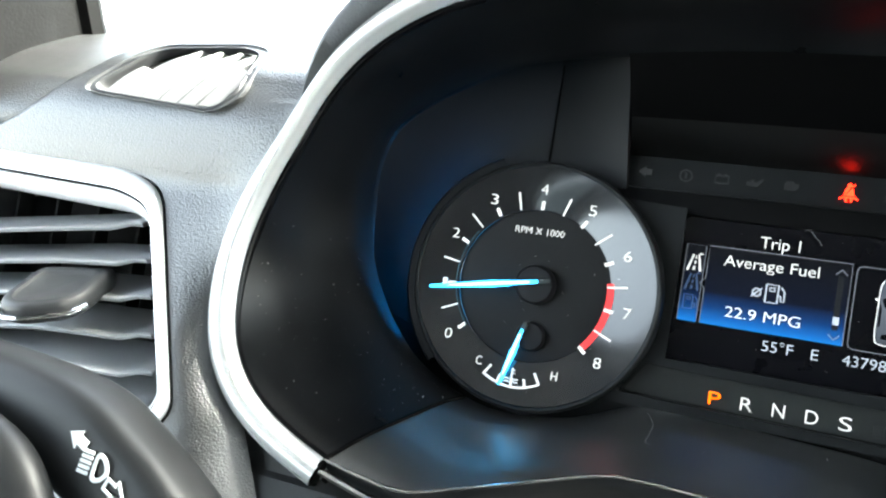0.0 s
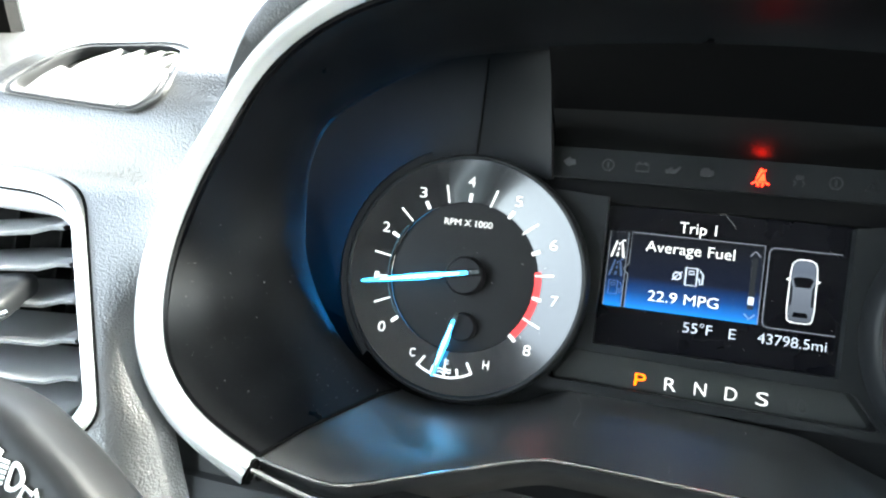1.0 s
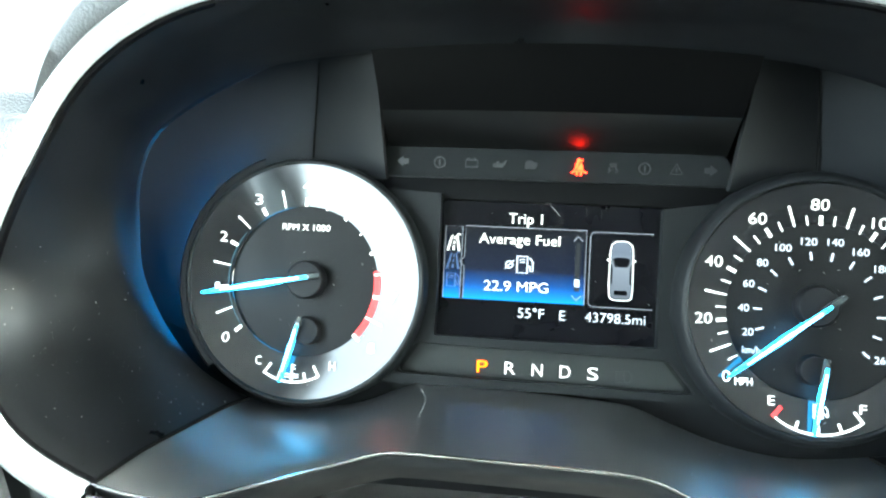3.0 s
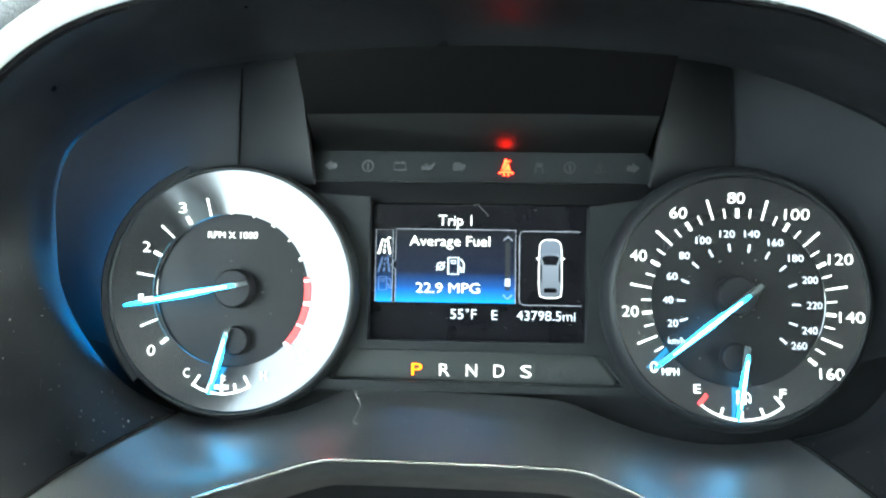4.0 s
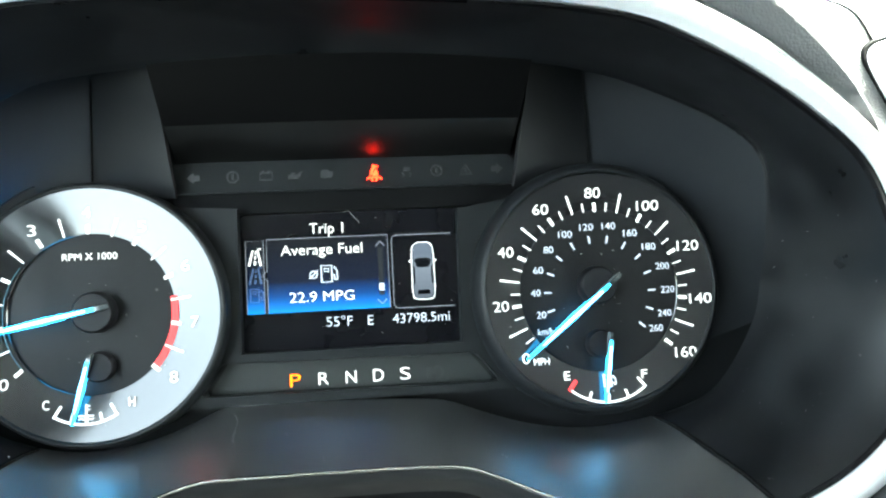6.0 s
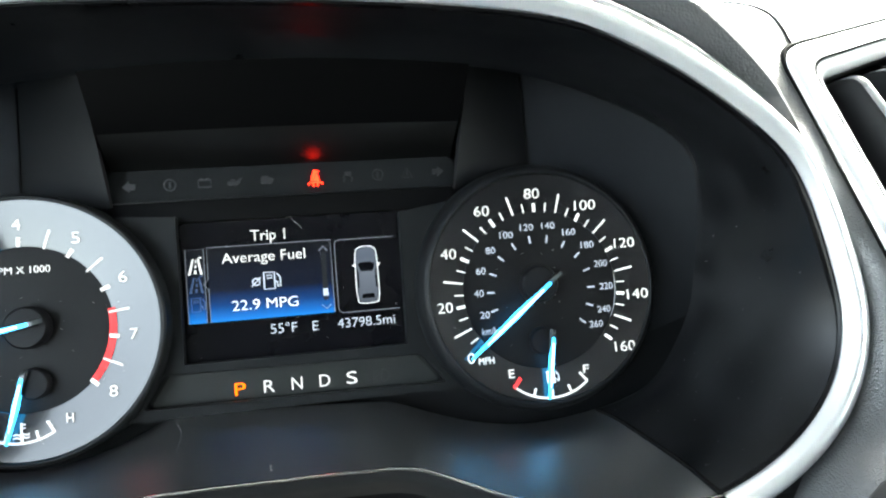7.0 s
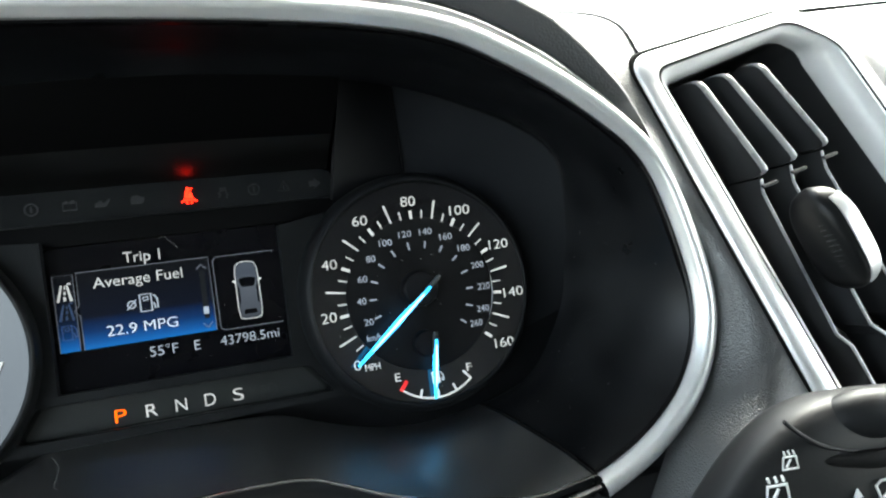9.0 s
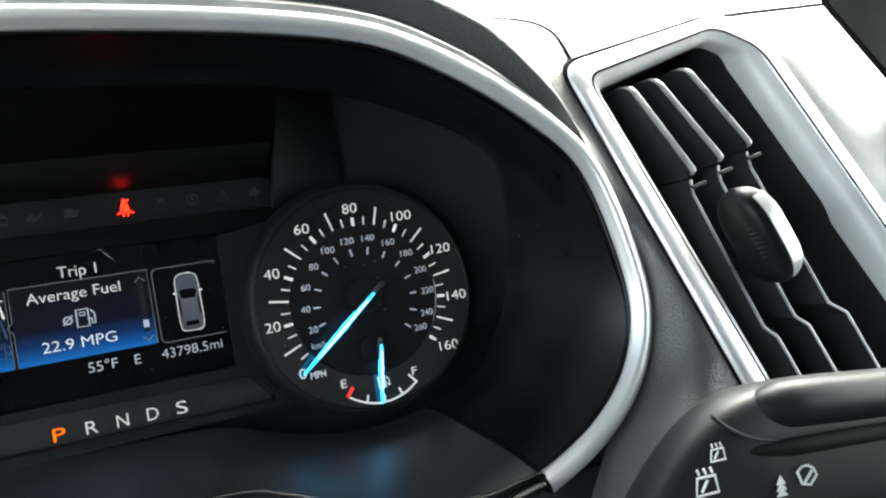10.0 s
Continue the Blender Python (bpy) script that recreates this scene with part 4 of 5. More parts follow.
for x0, x1, y, z in ((-77, 72.5, 18.5, 62.4), (-76.8, 72.2, 15, 63.6), (-76.6, 72, 11, 65.4), (-76.6, 72, 6.5, 67.8), (-76.8, 72.2, 2, 70.8), (-77.2, 72.8, -2, 74.6), (-78, 74, -5.4, 80), (-79.2, 76, -9, 88), (-81, 78, -13, 99)):
    rows.append([Vector((x0 + (x1 - x0) * i / 16, y, z + (2.0 * (1 - (i / 8 - 1) ** 2) * min(1.0, (z - 62) / 30)))) for i in range(17)])
part("lamp_ledge", loft(rows[:6], False), LEDGE, cluster, "satin black cove above the warning lamps")
part("top_panel", loft(rows[5:], False), PANEL, cluster, "matt black panel above the warning lamps")


def rise(c, x, z):
    """How far a dial's ring stands out towards the driver at a place; it is flatter at its lower end."""
    r = math.hypot(x - c[0], z - c[1])
    low = max(0.0, (c[1] - z) / max(r, 1))
    return (0.16 - 0.045 * low * low) * max(0.0, r - c[2])


def gauge(name, cx, cz, rin, label):
    """The fixed forms of one dial: flat face inside the radius rin, polished sloping ring outside it."""
    bm = lathe(cx, cz, [(rin + 1.6, 1.2), (rin + 0.2, 0.4), (rin, -0.2), (rin + 0.3, -0.5), (rin + 7, -0.5), (rin + 13, -0.5), (51, -0.5), (51.4, 0.3)], 128)
    for v in bm.verts:
        if math.hypot(v.co.x - cx, v.co.z - cz) > rin + 0.4 and v.co.y < 1:
            v.co.y -= rise((cx, cz, rin), v.co.x, v.co.z)
    g = part(name, bm, RING, cluster, label, 20)
    part("dial_face", lathe(cx, cz, [(rin + 1, 0.9), (20, 0.9), (0.01, 0.9)], 96), DIAL, g, "matt black dial face")
    part("bezel", lathe(cx, CZ, [(50.6, -2.4), (50.9, -3.6), (51.4, -4.1), (52.0, -4.2), (52.8, -3.6), (53.3, -2), (53.6, 2), (54.2, 22)] if cx < 0 else [(50.6, -2.4), (50.9, -3.4), (51.5, -3.7), (52.4, -3.4), (53.6, -2), (54.8, 0.4), (55.6, 3), (56.0, 7), (56.2, 22)], 128), BODY if cx < 0 else MASK, g, "dark raised bezel")
    return g


def on_dial(c, angle, r):
    """The place of a print on the dial with centre and face radius c, at an angle and radius."""
    x, z = c[0] + r * math.sin(radians(angle)), c[1] + r * math.cos(radians(angle))
    return slid((x, -1.6, z), -0.7 - rise(c, x, z) if r > c[2] - 0.3 else 0.75)


def tick(g, c, angle, r0, r1, w0, w1, mat, name="tick"):
    a, b = on_dial(c, angle, r0), on_dial(c, angle, r1)
    side = Vector((math.cos(radians(angle)), 0, -math.sin(radians(angle)))) * 0.86
    f = Vector((0, -0.12, 0))
    rows = [[a - side * w0 / 2 + f, a + side * w0 / 2 + f, a + side * w0 / 2 - f, a - side * w0 / 2 - f], [b - side * w1 / 2 + f, b + side * w1 / 2 + f, b + side * w1 / 2 - f, b - side * w1 / 2 - f]]
    part(name, loft(rows, True, True), mat, g)


def number(g, text, x, z, height, width, c, mat, bold=-0.006):
    r = math.hypot(x - c[0], z - c[1])
    at = slid((x, -1.6, z), -0.95 - rise(c, x, z) if r > c[2] else 0.7)
    bm = word(text, at.x, 0, at.z, height, width, bold)
    for v in bm.verts:
        v.co.y += -0.95 - rise(c, v.co.x, v.co.z) if r > c[2] else 0.7
    part("number", bm, mat, g)


def needle(g, cx, cz, angle, tip, tail, y, w0, w1, body):
    """A tapered light-guide pointer with a ridge, and its unlit tail."""
    d = Vector((math.sin(radians(angle)), 0, math.cos(radians(angle))))
    side = Vector((d.z, 0, -d.x))
    o = Vector((cx, y, cz))

    def bar(stations):
        rows = []
        for s, w, h in stations:
            c = o + d * s
            rows.append([c - side * w / 2, c - side * w * 0.28 + Vector((0, -h, 0)), c + side * w * 0.28 + Vector((0, -h, 0)), c + side * w / 2, c + Vector((0, 0.6, 0))])
        return loft(rows, True, True)

    n = part("needle", bar(((-tail * 0.35, w0 * 0.8, 1.6), (0, w0 * 0.85, 1.9), (tip * 0.3, w0 * 0.95, 1.8), (tip * 0.36, w0 * 1.12, 1.7), (tip * 0.7, w0 * 0.66 + w1 * 0.3, 1.2), (tip * 0.985, w1, 0.8), (tip, w1 * 0.5, 0.4))), body, g, "glowing ice-blue pointer")
    part("needle_core", bar([(s, w * 0.64, h + 0.12) for s, w, h in ((tip * 0.02, w0 * 0.85, 1.9), (tip * 0.3, w0 * 0.95, 1.8), (tip * 0.36, w0 * 1.1, 1.7), (tip * 0.66, w0 * 0.7 + w1 * 0.26, 1.25), (tip * 0.8, w1 * 0.6, 1.0))]), CORE_LIGHT, n, "brighter lit core")
    part("needle_tail", bar(((-tail, w0 * 0.95, 1.3), (-tail * 0.8, w0 * 1.15, 1.8), (-tail * 0.3, w0 * 1.1, 1.5), (tip * 0.2, w0 * 1.05, 1.2))), SMOKED, n, "dark clear tail")
    return n


TD, SD = (-108.5, -1.3, 32.4), (104.4, -3.4, 35.4)
STEP = 32.6
tach = gauge("tachometer", TX, CZ, 32.4, "rev counter with a polished black ring")
for i in range(9):
    a = (i - 4) * STEP + 1
    tick(tach, TD, a, 32.7, 36.4, 1.7, 1.7, WHITE_LIGHT)
    if i < 8:
        tick(tach, TD, a + STEP / 2, 32.6, 40.5, 0.8, 1.0, WHITE_LIGHT)
for text, x, z in (("0", -140.8, -27.2), ("1", -146.2, -5.6), ("2", -144.7, 16.8), ("3", -129.7, 33.7), ("4", -108.4, 40.4), ("5", -86.9, 33.8), ("6", -70.1, 16.9), ("7", -67, -6.3), ("8", -75.8, -28.1)):
    number(tach, text, x, z, 4.7, 2.0 if text == "1" else 3.2, TD, WHITE_LIGHT)
part("scale_word", word("RPM X 1000", -108.2, 0.65, 22.4, 2.9, 21.5, 0.0), WHITE_LIGHT, tach)
rows = [[on_dial(TD, 80 + 50 * i / 40, r) + Vector((0, -0.1, 0)) for i in range(41)] for r in (32.6, 35.2)]
part("red_zone", loft(rows, False, thick=0.15), RED_LIGHT, tach, "glowing red arc")
part("blue_arc", rod([on_dial(TD, -130 + 78 * i / 30, 32.5) + Vector((0, -0.2, 0)) for i in range(31)], 0.15, 6), ARC_LIGHT, tach, "thin pale blue arc")
part("hub", lathe(TX + 1.5, CZ + 0.6, [(8.4, 0.8), (8.2, -4.5), (7.4, -5.6), (0.01, -5.8)], 48), HUB, tach, "black hub cap")
needle(tach, TX + 0.8, CZ + 1.4, 259, 45.5, 8, -6.6, 2.7, 1.2, NEEDLE_LIGHT)
part("small_hub", lathe(TX + 2.6, -22.5, [(6.2, 0.5), (6, -3), (5.4, -3.8), (0.01, -4)], 40), HUB, tach, "black hub cap")
needle(tach, TX - 0.6, -21.5, 195.5, 24, 5, -4.8, 2.5, 1.3, NEEDLE_LIGHT)

speedo = gauge("speedometer", SX, -2.2, 35.2, "speedometer with a polished black ring")
for i in range(33):
    a = (i - 16) * 32.1 / 4 - 0.2
    if i % 4 == 0:
        tick(speedo, SD, a, 35.5, 39.4, 1.6, 1.6, WHITE_LIGHT)
    elif i % 4 == 2:
        tick(speedo, SD, a, 35.9, 44.6, 0.8, 1.1, WHITE_LIGHT)
    else:
        tick(speedo, SD, a, 35.6, 39.6, 0.65, 0.7, WHITE_LIGHT)
for text, x, z, w in (("0", 69.9, -29.8, 3.3), ("20", 60.3, -7.1, 6.9), ("40", 63.6, 16.1, 7.1), ("60", 80.1, 34.1, 7.0), ("80", 103.9, 40.6, 7.0), ("100", 128.6, 34.0, 9.7), ("120", 145.9, 15.6, 9.2), ("140", 150.0, -8.1, 9.4), ("160", 141.5, -31.2, 9.2)):
    number(speedo, text, x, z, 4.7, w, SD, WHITE_LIGHT)
KM_OUT = (28.0, 28.7, 29.1, 29.4, 29.6, 29.2, 29.6, 29.8, 30.3, 30.8, 30.7, 30.4, 29.4)
for i, v in enumerate(range(20, 261, 20)):
    a = -107.3 + 19.75 * i
    tick(speedo, SD, a, 21.7, 25.0, 0.85, 0.85, SOFT_LIGHT, "inner_tick")
    turn = radians(124.6 if v == 260 else a)
    number(speedo, str(v), SD[0] + KM_OUT[i] * math.sin(turn), SD[1] + KM_OUT[i] * math.cos(turn), 3.1, 4.3 if v < 100 else 6.2, SD, SOFT_LIGHT, 0.001)
number(speedo, "MPH", 76.6, -31.6, 3.2, 7.0, SD, WHITE_LIGHT, 0.001)
part("unit_word", word("km/h", 79.7, 0.6, -19.0, 3.0, 6.8, 0.0), SOFT_LIGHT, speedo)
part("hub", lathe(SX - 1.4, CZ + 1, [(8.4, 0.8), (8.2, -4.5), (7.4, -5.6), (0.01, -5.8)], 48), HUB, speedo, "black hub cap")
needle(speedo, SX - 0.6, CZ - 1.2, 231.5, 44.5, 10.5, -6.6, 2.7, 1.2, NEEDLE_LIGHT)
part("small_hub", lathe(SX - 1.6, -25.4, [(6.2, 0.5), (6, -3), (5.4, -3.8), (0.01, -4)], 40), HUB, speedo, "black hub cap")
needle(speedo, SX + 1.6, -26, 188, 25, 5.5, -4.8, 2.5, 1.3, NEEDLE_LIGHT)

PUMP = [([(-3, -3.6), (2, -3.6), (2, 3.6), (-3, 3.6)], [(-2, 0.8), (1, 0.8), (1, 2.6), (-2, 2.6)]), line_of([(2, -1), (3.2, -1.4), (3.6, -2.6), (4.4, -2.4), (4.2, 1), (2.8, 2.8)], 0.6)]
THERMO = [line_of([(0, -1.5), (0, 4)], 0.9), line_of([(0, 3), (2, 3)], 0.6), line_of([(0, 1.2), (2, 1.2)], 0.6), line_of([(-4, -2.2), (-2.5, -1.7), (-1, -2.3), (1, -1.7), (2.5, -2.3), (4, -1.8)], 0.7), line_of([(-4, -3.8), (-2.5, -3.3), (-1, -3.9), (1, -3.3), (2.5, -3.9), (4, -3.4)], 0.7)]


def small_scale(g, c, mid, radius, half, ends, sign, at, low):
    """The curved scale of the fuel or temperature dial, half its spread in degrees either way from the bottom."""
    def flat(loops, mat, nm):
        bm = shape(loops, 0, 0, 0, 1, 0.2)
        for v in bm.verts:
            v.co.y += -1.0 - rise(c, v.co.x, v.co.z)
        part(nm, bm, mat, g)

    def ray(a, r0, r1, w):
        return line_of([Vector(mid) + Vector((math.sin(radians(a)), math.cos(radians(a)))) * r for r in (r0, r1)], w)

    flat([band(*mid, radius - 0.45, radius + 0.45, 180 - half, 180 + half, 30)], WHITE_LIGHT, "scale_arc")
    for k in range(4):
        flat([ray(180 - half + half * 0.5 * k, radius - (5.0 if k == 0 else 3.6), radius + (0.3 if k == 0 else -0.5), 1.0)], WHITE_LIGHT, "scale_tick")
    flat([ray(180 + half + 1.5, radius - 4.8, radius + 0.6, 1.7 if low is RED_LIGHT else 1.0)], low, "scale_tick")
    for text, px, pz in ends:
        part("letter", word(text, px, -2.2, pz, 3.9, 2.6, 0.001), WHITE_LIGHT, g)
    flat([[Vector(p) * 0.75 + Vector(at) for p in l] if not isinstance(l, tuple) else tuple([Vector(p) * 0.75 + Vector(at) for p in q] for q in l) for l in sign], WHITE_LIGHT, "sign")


small_scale(speedo, SD, (105.2, -24.4), 26.2, 39, (("E", 87.2, -38.2), ("F", 121.6, -39.5)), PUMP, (105.6, -41.6), RED_LIGHT)
small_scale(tach, TD, (-109.7, -22.0), 22.8, 31, (("C", -124.9, -36.2), ("H", -92.1, -36.8)), THERMO, (-109.9, -40.0), WHITE_LIGHT)

# unseen blue glowing rod and its shield, added to tint the pod wall
part("glow_shield", loft([[Vector((p.x, y, p.y)) for p in circle(TX, CZ, rr, 60, 226, 338)] for rr, y in ((53.4, -1.2), (56.6, -0.6), (57.6, 0.6), (57.7, 2.0), (57.2, 2.1), (56.6, 0.6), (54.2, 0.4), (54.2, 5.2), (56.6, 5.0), (56.7, 5.5), (53.8, 5.8))], False), MASK, tach, "thin dark shield added to aim the hidden glow")
part("hidden_glow_rod", rod([Vector((p.x, 2.7, p.y)) for p in circle(TX, CZ, 55.4, 30, 246, 334)], 0.6, 6), GLOW_ROD, tach, "unseen ice-blue glowing rod added behind the bezel")

# ---- centre housing, screen and gear tray ----
def side_edge(cx, s, n=18, top=41, low=-43):
    return [Vector((cx + s * math.sqrt(max(53.2**2 - (z - CZ) ** 2, 0)), z)) for z in (low + (top - low) * i / n for i in range(n + 1))]


left_edge, right_edge = side_edge(TX, 1, top=42), side_edge(SX, -1, top=41.5)
outline = left_edge + [Vector((-50.2, 40.5)), Vector((-50.0, -21.5)), Vector((43.8, -21.5)), Vector((44.6, 37))] + right_edge[::-1]
tray_hole = rounded([(-67, -38.4), (-58.5, -25.2), (49, -26.6), (59.5, -39.6)], 2.2, 4)
part("centre_body", plate(outline, (tray_hole,), 7, 9), BODY, cluster, "matt grey-black centre moulding")
tray_floor = [Vector((-3.5, -33)) + (p - Vector((-3.5, -33))) * 0.975 for p in tray_hole]
tray = part("gear_tray", loft([[Vector((p.x, 8, p.y)) for p in tray_hole], [Vector((p.x, 15, p.y)) for p in tray_floor]]), TRAY_WALL, cluster, "gloss black walls of the gear tray")
part("tray_floor", plate(tray_floor, (), 15, 1.5), TRAY, tray, "sunken grey floor of the gear tray")
part("tray_edge", loft([[Vector((c.x, y, c.y)) for c in (Vector((-3.5, -33)) + (p - Vector((-3.5, -33))) * k for p in tray_hole)] for k, y in ((1.022, 7.1), (1.016, 6.3), (1.004, 6.4), (1.0, 8.2))]), BODY, tray, "raised rounded edge of the tray")
for text, x, mat in (("P", -28.7, LAMP_AMBER), ("R", -16.7, WHITE_LIGHT), ("N", -5.0, WHITE_LIGHT), ("D", 6.8, WHITE_LIGHT), ("S", 18.5, WHITE_LIGHT)):
    at = slid((x, 10.6, -33.9), 14.5)
    part("gear_letter", word(text, at.x, at.y, at.z, 5.7, 4.6, -0.005), mat, tray)
part("lamp_sign", shape(LAMP_SIGN, 32.3, 14.5, -35, 0.72, 0.2), FAINT, tray, "unlit lamp sign")

glass = part("screen", plate(rounded([(-51, -22.5), (-51, 38.2), (45.4, 38.2), (44.8, -22.5)], 1.5, 3), (), 13.4, 2), GLASS_BLACK, cluster, "black screen glass")
SY = 13.1
part("side_box", plate(rect(-48.1, -5.0, -40.5, 26.8), (), SY, 0.2), BLUE_PANEL, glass, "blue fading screen area")
part("main_box", plate([Vector(p) for p in ((-39.2, -5), (13.6, -5), (13.6, 27.2), (-39.2, 27.2))], (), SY, 0.2), BLUE_PANEL, glass, "blue fading screen area")
part("box_line", shape([line_of([(-48.1, -5), (-48.1, 26.8), (-40.5, 26.8), (-40.5, -5)], 0.35), line_of([(-39.2, -5), (-39.2, 9.2), (-41.2, 11.4), (-39.2, 13.6), (-39.2, 27.2), (13.6, 27.2), (13.6, -5)], 0.4)], 0, SY - 0.1, 0), LINE_LIGHT, glass, "thin pale frame line")
part("car_line", shape([line_of([(42, 26.8), (17.3, 26.8), (15.9, 26.2), (15.3, 24.8), (15.3, -3.6), (15.9, -5.0), (17.3, -5.6), (42.3, -5.6)], 0.4)], 0, SY - 0.1, 0), LINE_LIGHT, glass, "thin pale frame line")
for text, x0, x1, z, h in (("Trip 1", -20.4, -5.7, 31.4, 4.9), ("Average Fuel", -33.1, 2.3, 22.2, 4.7), ("22.9 MPG", -30.0, -2.0, 1.5, 4.6)):
    part("screen_word", word(text, (x0 + x1) / 2, SY - 0.3, z, h, x1 - x0, -0.005), WHITE_LIGHT, glass)
for text, x0, x1, z, h in (("55\u00b0F", -14.6, -3.2, -9.8, 4.5), ("E", 3.4, 5.9, -10.0, 4.5), ("43798.5mi", 14.3, 39.7, -10.0, 4.4)):
    part("screen_word", word(text, (x0 + x1) / 2, SY - 0.3, z, h, x1 - x0, -0.005), SOFT_LIGHT, glass)
ROAD = [[(-3.6, -4), (-2.4, -4), (-0.4, 4), (-1.2, 4)], [(3.6, -4), (2.4, -4), (1.2, 4), (2.0, 4)], [(-0.6, -3.6), (0.6, -3.6), (0.6, -1.6), (-0.4, -1.6)], [(-0.2, -0.6), (0.7, -0.6), (0.7, 1), (0.0, 1)], [(0.1, 2), (0.8, 2), (0.8, 3.6), (0.3, 3.6)], [(1.8, 4.2), (3.4, 4.2), (3.4, 4.9), (1.8, 4.9)]]
PUMP_LINE = [line_of([(-3, -4), (2, -4), (2, 4), (-3, 4)], 0.8, True), line_of([(-1.6, 1.2), (0.6, 1.2), (0.6, 2.6), (-1.6, 2.6)], 0.6, True), line_of([(2, -0.5), (3.2, -0.8), (3.4, -3), (4.6, -3), (4.6, 1.4), (3, 3.4)], 0.7)]
part("road_sign", shape(ROAD, -44.3, SY - 0.3, 19.3, 0.85), WHITE_LIGHT, glass)
part("road_sign", shape(ROAD, -44.3, SY - 0.3, 11.3, 0.85), BLUE_DIM, glass)
part("pump_sign", shape(PUMP_LINE, -44.4, SY - 0.3, 3.0, 0.72), BLUE_DIM, glass)
part("pump_sign", shape(PUMP_LINE, -13.2, SY - 0.3, 11.1, 0.9), SOFT_LIGHT, glass)
part("average_sign", shape([line_of(circle(0, 0, 1.5, 20), 0.6, True), line_of([(-1.9, -1.9), (1.9, 1.9)], 0.55)], -19.3, SY - 0.3, 10.9), SOFT_LIGHT, glass)
part("scroll_bar", plate(rect(9.1, 0.6, 11.3, 21.8), (), SY - 0.1, 0.1), DIM_LIGHT, glass)
part("scroll_thumb", plate(rect(9.1, 2.6, 11.3, 5.8), (), SY - 0.2, 0.1), SOFT_LIGHT, glass)
part("arrow_up", shape([line_of([(-2, -1), (0, 1), (2, -1)], 0.6)], 10.2, SY - 0.2, 23.4), LINE_LIGHT, glass)
part("arrow_down", shape([line_of([(-2, 1), (0, -1), (2, 1)], 0.6)], 10.2, SY - 0.2, -2.2), LINE_LIGHT, glass)
# the little car drawing seen from above
car_outline = rounded([(-4.6, -12.2), (-5.1, -8), (-4.9, 8), (-4.4, 11.2), (-2.3, 12.6), (2.3, 12.6), (4.4, 11.2), (4.9, 8), (5.1, -8), (4.6, -12.2), (2.5, -12.9), (-2.5, -12.9)], 2.0, 4)
part("car_picture", shape([[Vector(p) for p in car_outline]], 28.8, SY - 0.1, 10.6), CAR_PAINT, glass, "shaded picture of a car from above")
part("car_edge", shape([line_of(car_outline, 0.34, True), [(-4.9, 3.6), (-6.2, 4.0), (-6.2, 4.7), (-4.9, 4.7)], [(4.9, 3.6), (6.2, 4.0), (6.2, 4.7), (4.9, 4.7)]], 28.8, SY - 0.3, 10.6), WHITE_LIGHT, glass)
for x, outline in ((0, [(-2.7, 1.4), (2.7, 1.4), (3.9, 4.8), (2, 5.6), (-2, 5.6), (-3.9, 4.8)]), (0, [(-2.9, -10.6), (2.9, -10.6), (2.6, -8.9), (2.2, -8.6), (-2.2, -8.6), (-2.6, -8.9)]), (-3.9, [(-0.5, -6.4), (0.3, -5.6), (0.3, 1.2), (-0.5, 3.4)]), (3.9, [(0.5, -6.4), (-0.3, -5.6), (-0.3, 1.2), (0.5, 3.4)])):
    part("car_window", shape([rounded(outline, 0.6, 3)], 28.8 + x, SY - 0.35, 10.6), GLASS_BLACK, glass)

# ---- warning lamp strip above the screen ----
strip = part("lamp_strip", loft([[Vector((x, y, z)) for x in (xl, xl * 0.6, 0, xr * 0.6, xr)] for xl, xr, y, z in ((-83.6, 77.6, 15.5, 48.8), (-83, 76.6, 16.2, 52), (-78, 71.8, 17, 61.8), (-76, 69.8, 17.6, 63.6), (-76, 69.8, 20, 63.8))], False), BODY, cluster, "dull grey strip of unlit warning lamps")
part("strip_ledge", block((-3, 13.4, 48.4), (159, 2.0, 0.55), 0.2), BODY, strip, "thin ledge under the strip")
# solid block; the darkness of a recess is put into its colour
part("recess_block", block((-3, 15.6, 43.5), (150, 4, 9.5), 0.4), RECESS_SHADE, strip, "matt black block for the recess below the strip")
BELT = [circle(-0.3, 6.9, 1.6, 20), [(-2.7, 4.4), (-1.6, 4.9), (0.6, 4.9), (-3.2, -2.2), (-4.2, -2.2), (-3.4, 1.6)], [(1.7, 4.6), (2.4, 3.6), (4.0, -2.2), (-2.2, -2.2)], [(1.4, 6.3), (3.8, 8.0), (4.0, 7.2), (2.0, 5.3)], line_of([(-7.2, -5.4), (-4.6, -3.9), (4.6, -3.9), (7.2, -5.4)], 1.0), [(-2.9, -4.9), (-1.6, -4.9), (-0.9, -7.6), (-2.6, -7.6)], [(2.9, -4.9), (1.6, -4.9), (0.9, -7.6), (2.6, -7.6)]]
part("belt_lamp", shape(BELT, 9.2, 15.6, 55.4, 0.46, 0.8), LAMP_RED, strip, "lit red seat belt warning lamp")
part("turn_arrow", shape([ARROW], 65.2, 16.0, 55.8, 0.62, 0.2), FAINT, strip, "unlit turn arrow")
part("turn_arrow", shape([ARROW], -69.6, 16.0, 55.8, 0.62, 0.2, pose(0, 0, 0, 0, 180, 0)), FAINT, strip, "unlit turn arrow")
RINGED = [line_of(circle(0, 0, 2.2, 18), 0.6, True), rect(-0.4, -1.2, 0.4, 1.2)]
BATTERY = [line_of([(-2.4, -1.5), (2.4, -1.5), (2.4, 1.3), (-2.4, 1.3)], 0.6, True), rect(-1.7, 1.6, -0.7, 2.2), rect(0.7, 1.6, 1.7, 2.2)]
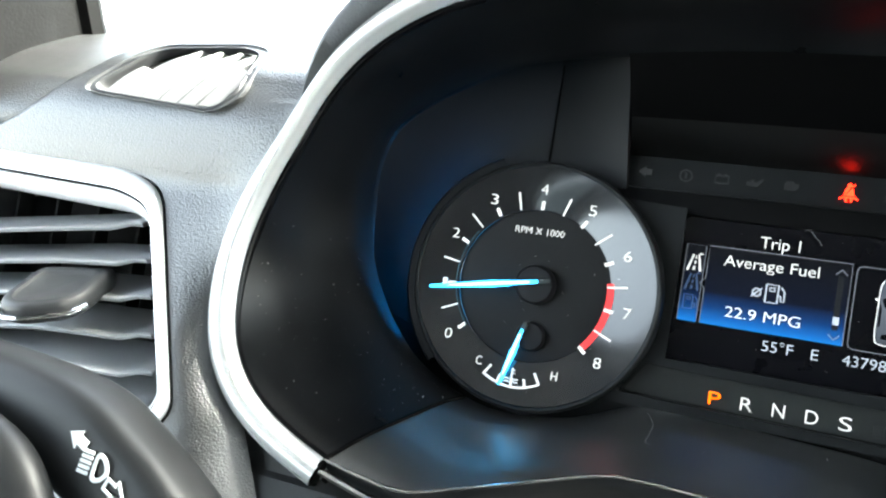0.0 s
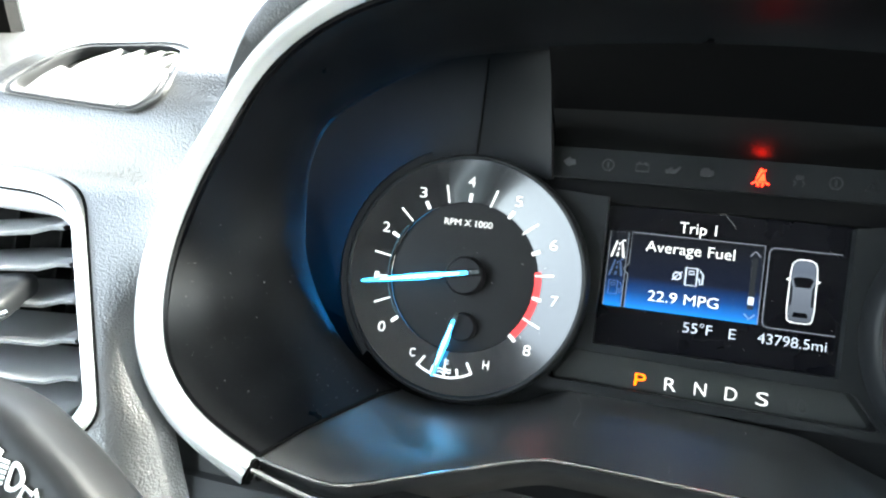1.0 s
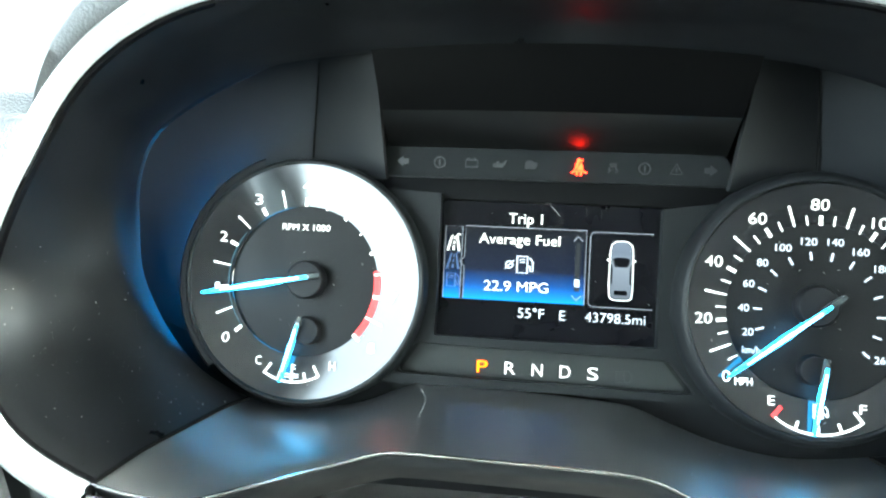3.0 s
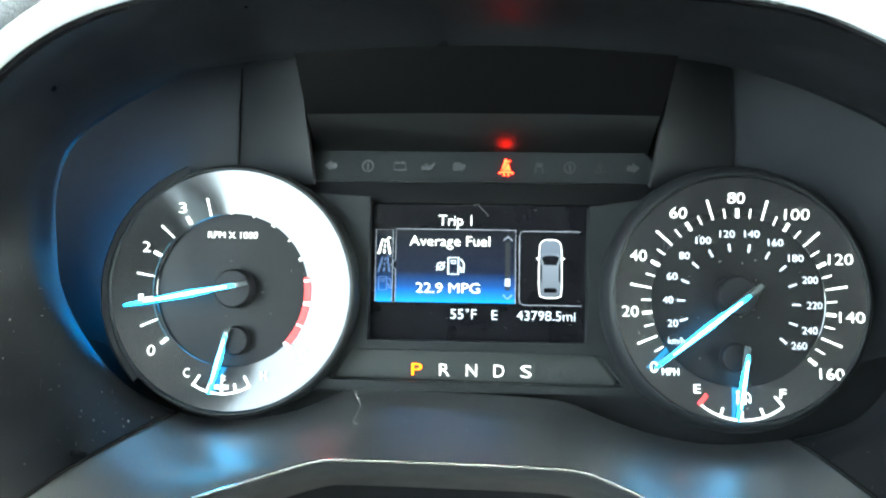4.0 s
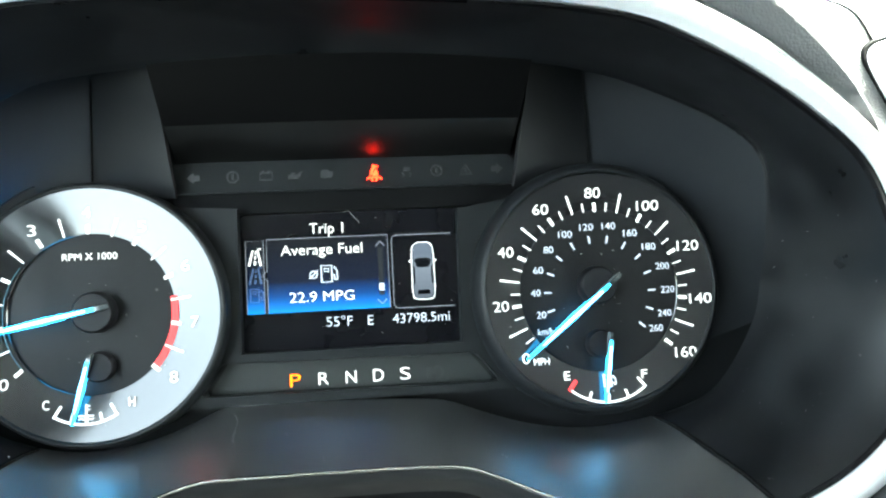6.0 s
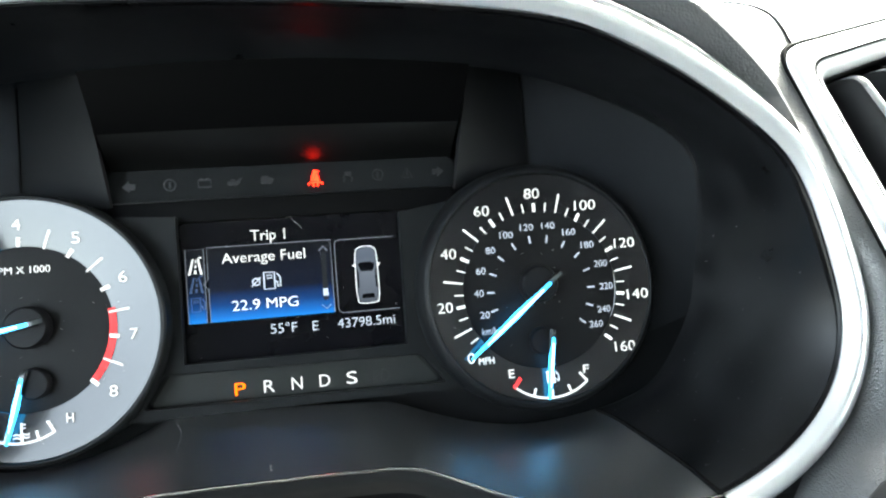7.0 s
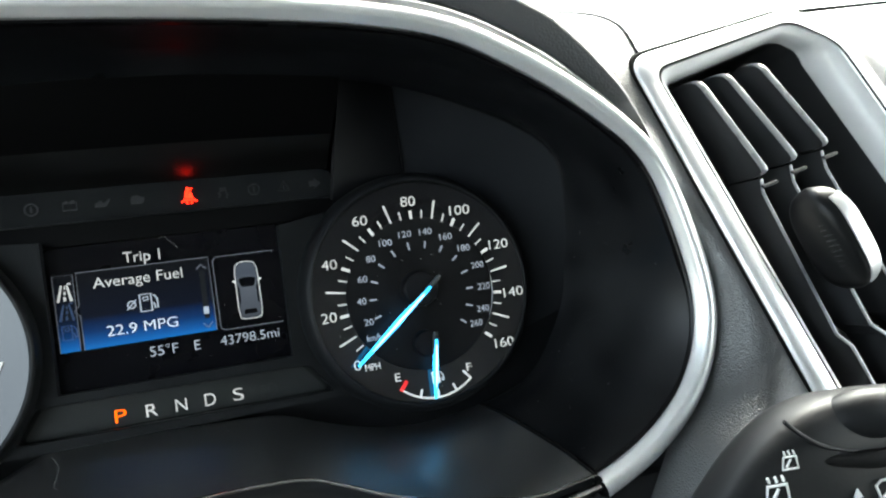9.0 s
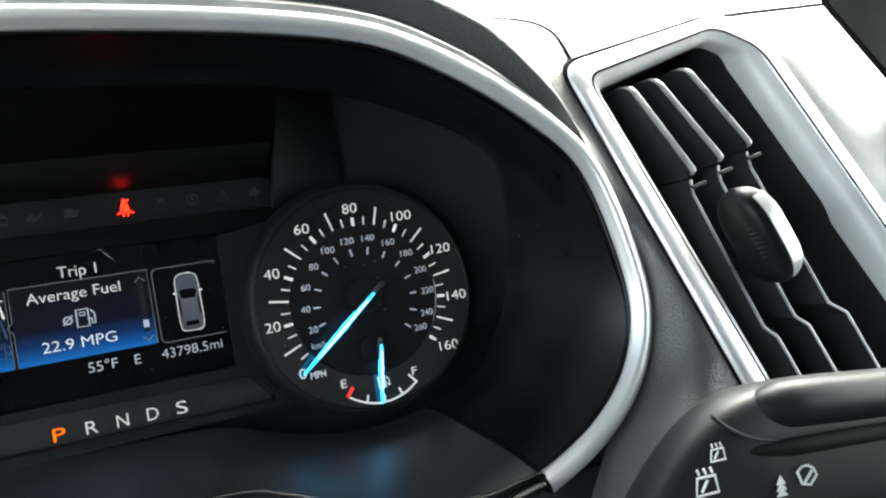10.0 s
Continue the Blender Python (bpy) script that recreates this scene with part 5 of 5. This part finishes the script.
OIL_CAN = [[(-2.6, -1.4), (1.4, -1.4), (3.2, 1.4), (2.6, 1.6), (1.0, 0.2), (-2.6, 0.2)], rect(-1.4, 0.5, 0.2, 1.0)]
ENGINE = [[(-2.4, -1.5), (1.6, -1.5), (2.6, -0.6), (2.6, 1.0), (1.2, 1.0), (0.6, 1.8), (-1.6, 1.8), (-2.4, 0.8)]]
WARNING = [line_of([(-2.4, -1.8), (2.4, -1.8), (0, 2.2)], 0.6, True), rect(-0.3, -1.0, 0.3, 0.6)]
SLIDING = [rect(-1.4, 0.2, 1.4, 1.8), line_of([(-2, -2.2), (-1.2, -1.2), (-2, -0.2)], 0.6), line_of([(1, -2.2), (1.8, -1.2), (1, -0.2)], 0.6)]
for x, sign in ((-53, RINGED), (-38.5, BATTERY), (-26, OIL_CAN), (-12, ENGINE), (24, SLIDING), (37.5, RINGED), (51, WARNING)):
    part("unlit_lamp", shape(sign, x, 16.0, 55.8, 1.1, 0.2), FAINT, strip, "unlit warning lamp")

# ---- dust and lint ----
rng = random.Random(5)
bm = bmesh.new()
for i in range(620):
    k = rng.choice((rng.randint(112, 140), rng.randint(222, 239), rng.randint(222, 236), rng.randint(140, 222), rng.randint(112, 239)))
    s = rng.uniform(0.05, 0.95) ** 0.8
    p = cowl_at(k, s).lerp(cowl_at(k + 1, s), rng.random())
    q = cowl_at(k + 1, 0.5) - cowl_at(k, 0.5)
    up = (cowl_at(k, 0.6) - cowl_at(k, 0.4)).normalized()
    nrm = q.normalized().cross(up)
    if nrm.dot(Vector((0, -304, 0)) - p) < 0:
        nrm = -nrm
    size = 0.06 + 0.24 * rng.random() ** 6
    m = Matrix.Translation(p + nrm * 0.25) @ Euler((rng.uniform(0, 3), rng.uniform(0, 3), rng.uniform(0, 3))).to_matrix().to_4x4() @ Matrix.Diagonal((size, size * rng.uniform(0.4, 1), size * rng.uniform(0.5, 2), 1))
    bmesh.ops.create_icosphere(bm, subdivisions=1, radius=1, matrix=m)
single("dust_specks", bm, LINT, (0, -20, -66), "pale dust specks lying on the black cowl", "dust", kind="stuff")


bm = bmesh.new()
for i in range(70):
    if i % 3:
        cx, turn, out = rng.choice((TX, SX)), rng.uniform(0, 2 * math.pi), rng.uniform(6, 46)
        rin = 32.4 if cx < 0 else 35.2
        p = Vector((cx + out * math.sin(turn), 0.75 if out < rin - 1 else -0.75 - 0.12 * max(0, out - rin), CZ + out * math.cos(turn)))
    else:
        p = Vector((rng.uniform(-48, 42), 13.2, rng.uniform(-20, 36)))
    long = rng.choice((1, 1, 2, 5))
    m = Matrix.Translation(p) @ Euler((0, rng.uniform(0, 3), 0)).to_matrix().to_4x4() @ Matrix.Diagonal((0.13 * long, 0.1, 0.12, 1))
    bmesh.ops.create_icosphere(bm, subdivisions=1, radius=1, matrix=m)
single("dust_specks", bm, LINT, (0, 13, -20), "pale dust and fibres on the dials and screen", "dust", kind="stuff")


def lint(points, label):
    single("lint_fibre", rod(spline(points, 6), 0.1, 5), LINT, points[0], label, "lint", group="lint fibres")


lint([(-53, -2.5, -43.5), (-50.6, -5, -47), (-51.2, -8, -50.5), (-52.2, -10.5, -53.6), (-48.5, -12, -54.6)], "pale curled lint fibre on the lower cowl")
lint([(-5, 12.9, 38), (-3, 12.7, 38.6), (-2, 12.6, 37), (0.5, 12.9, 34.6), (1.6, 12.9, 33)], "pale hair-thin fibre on the screen")
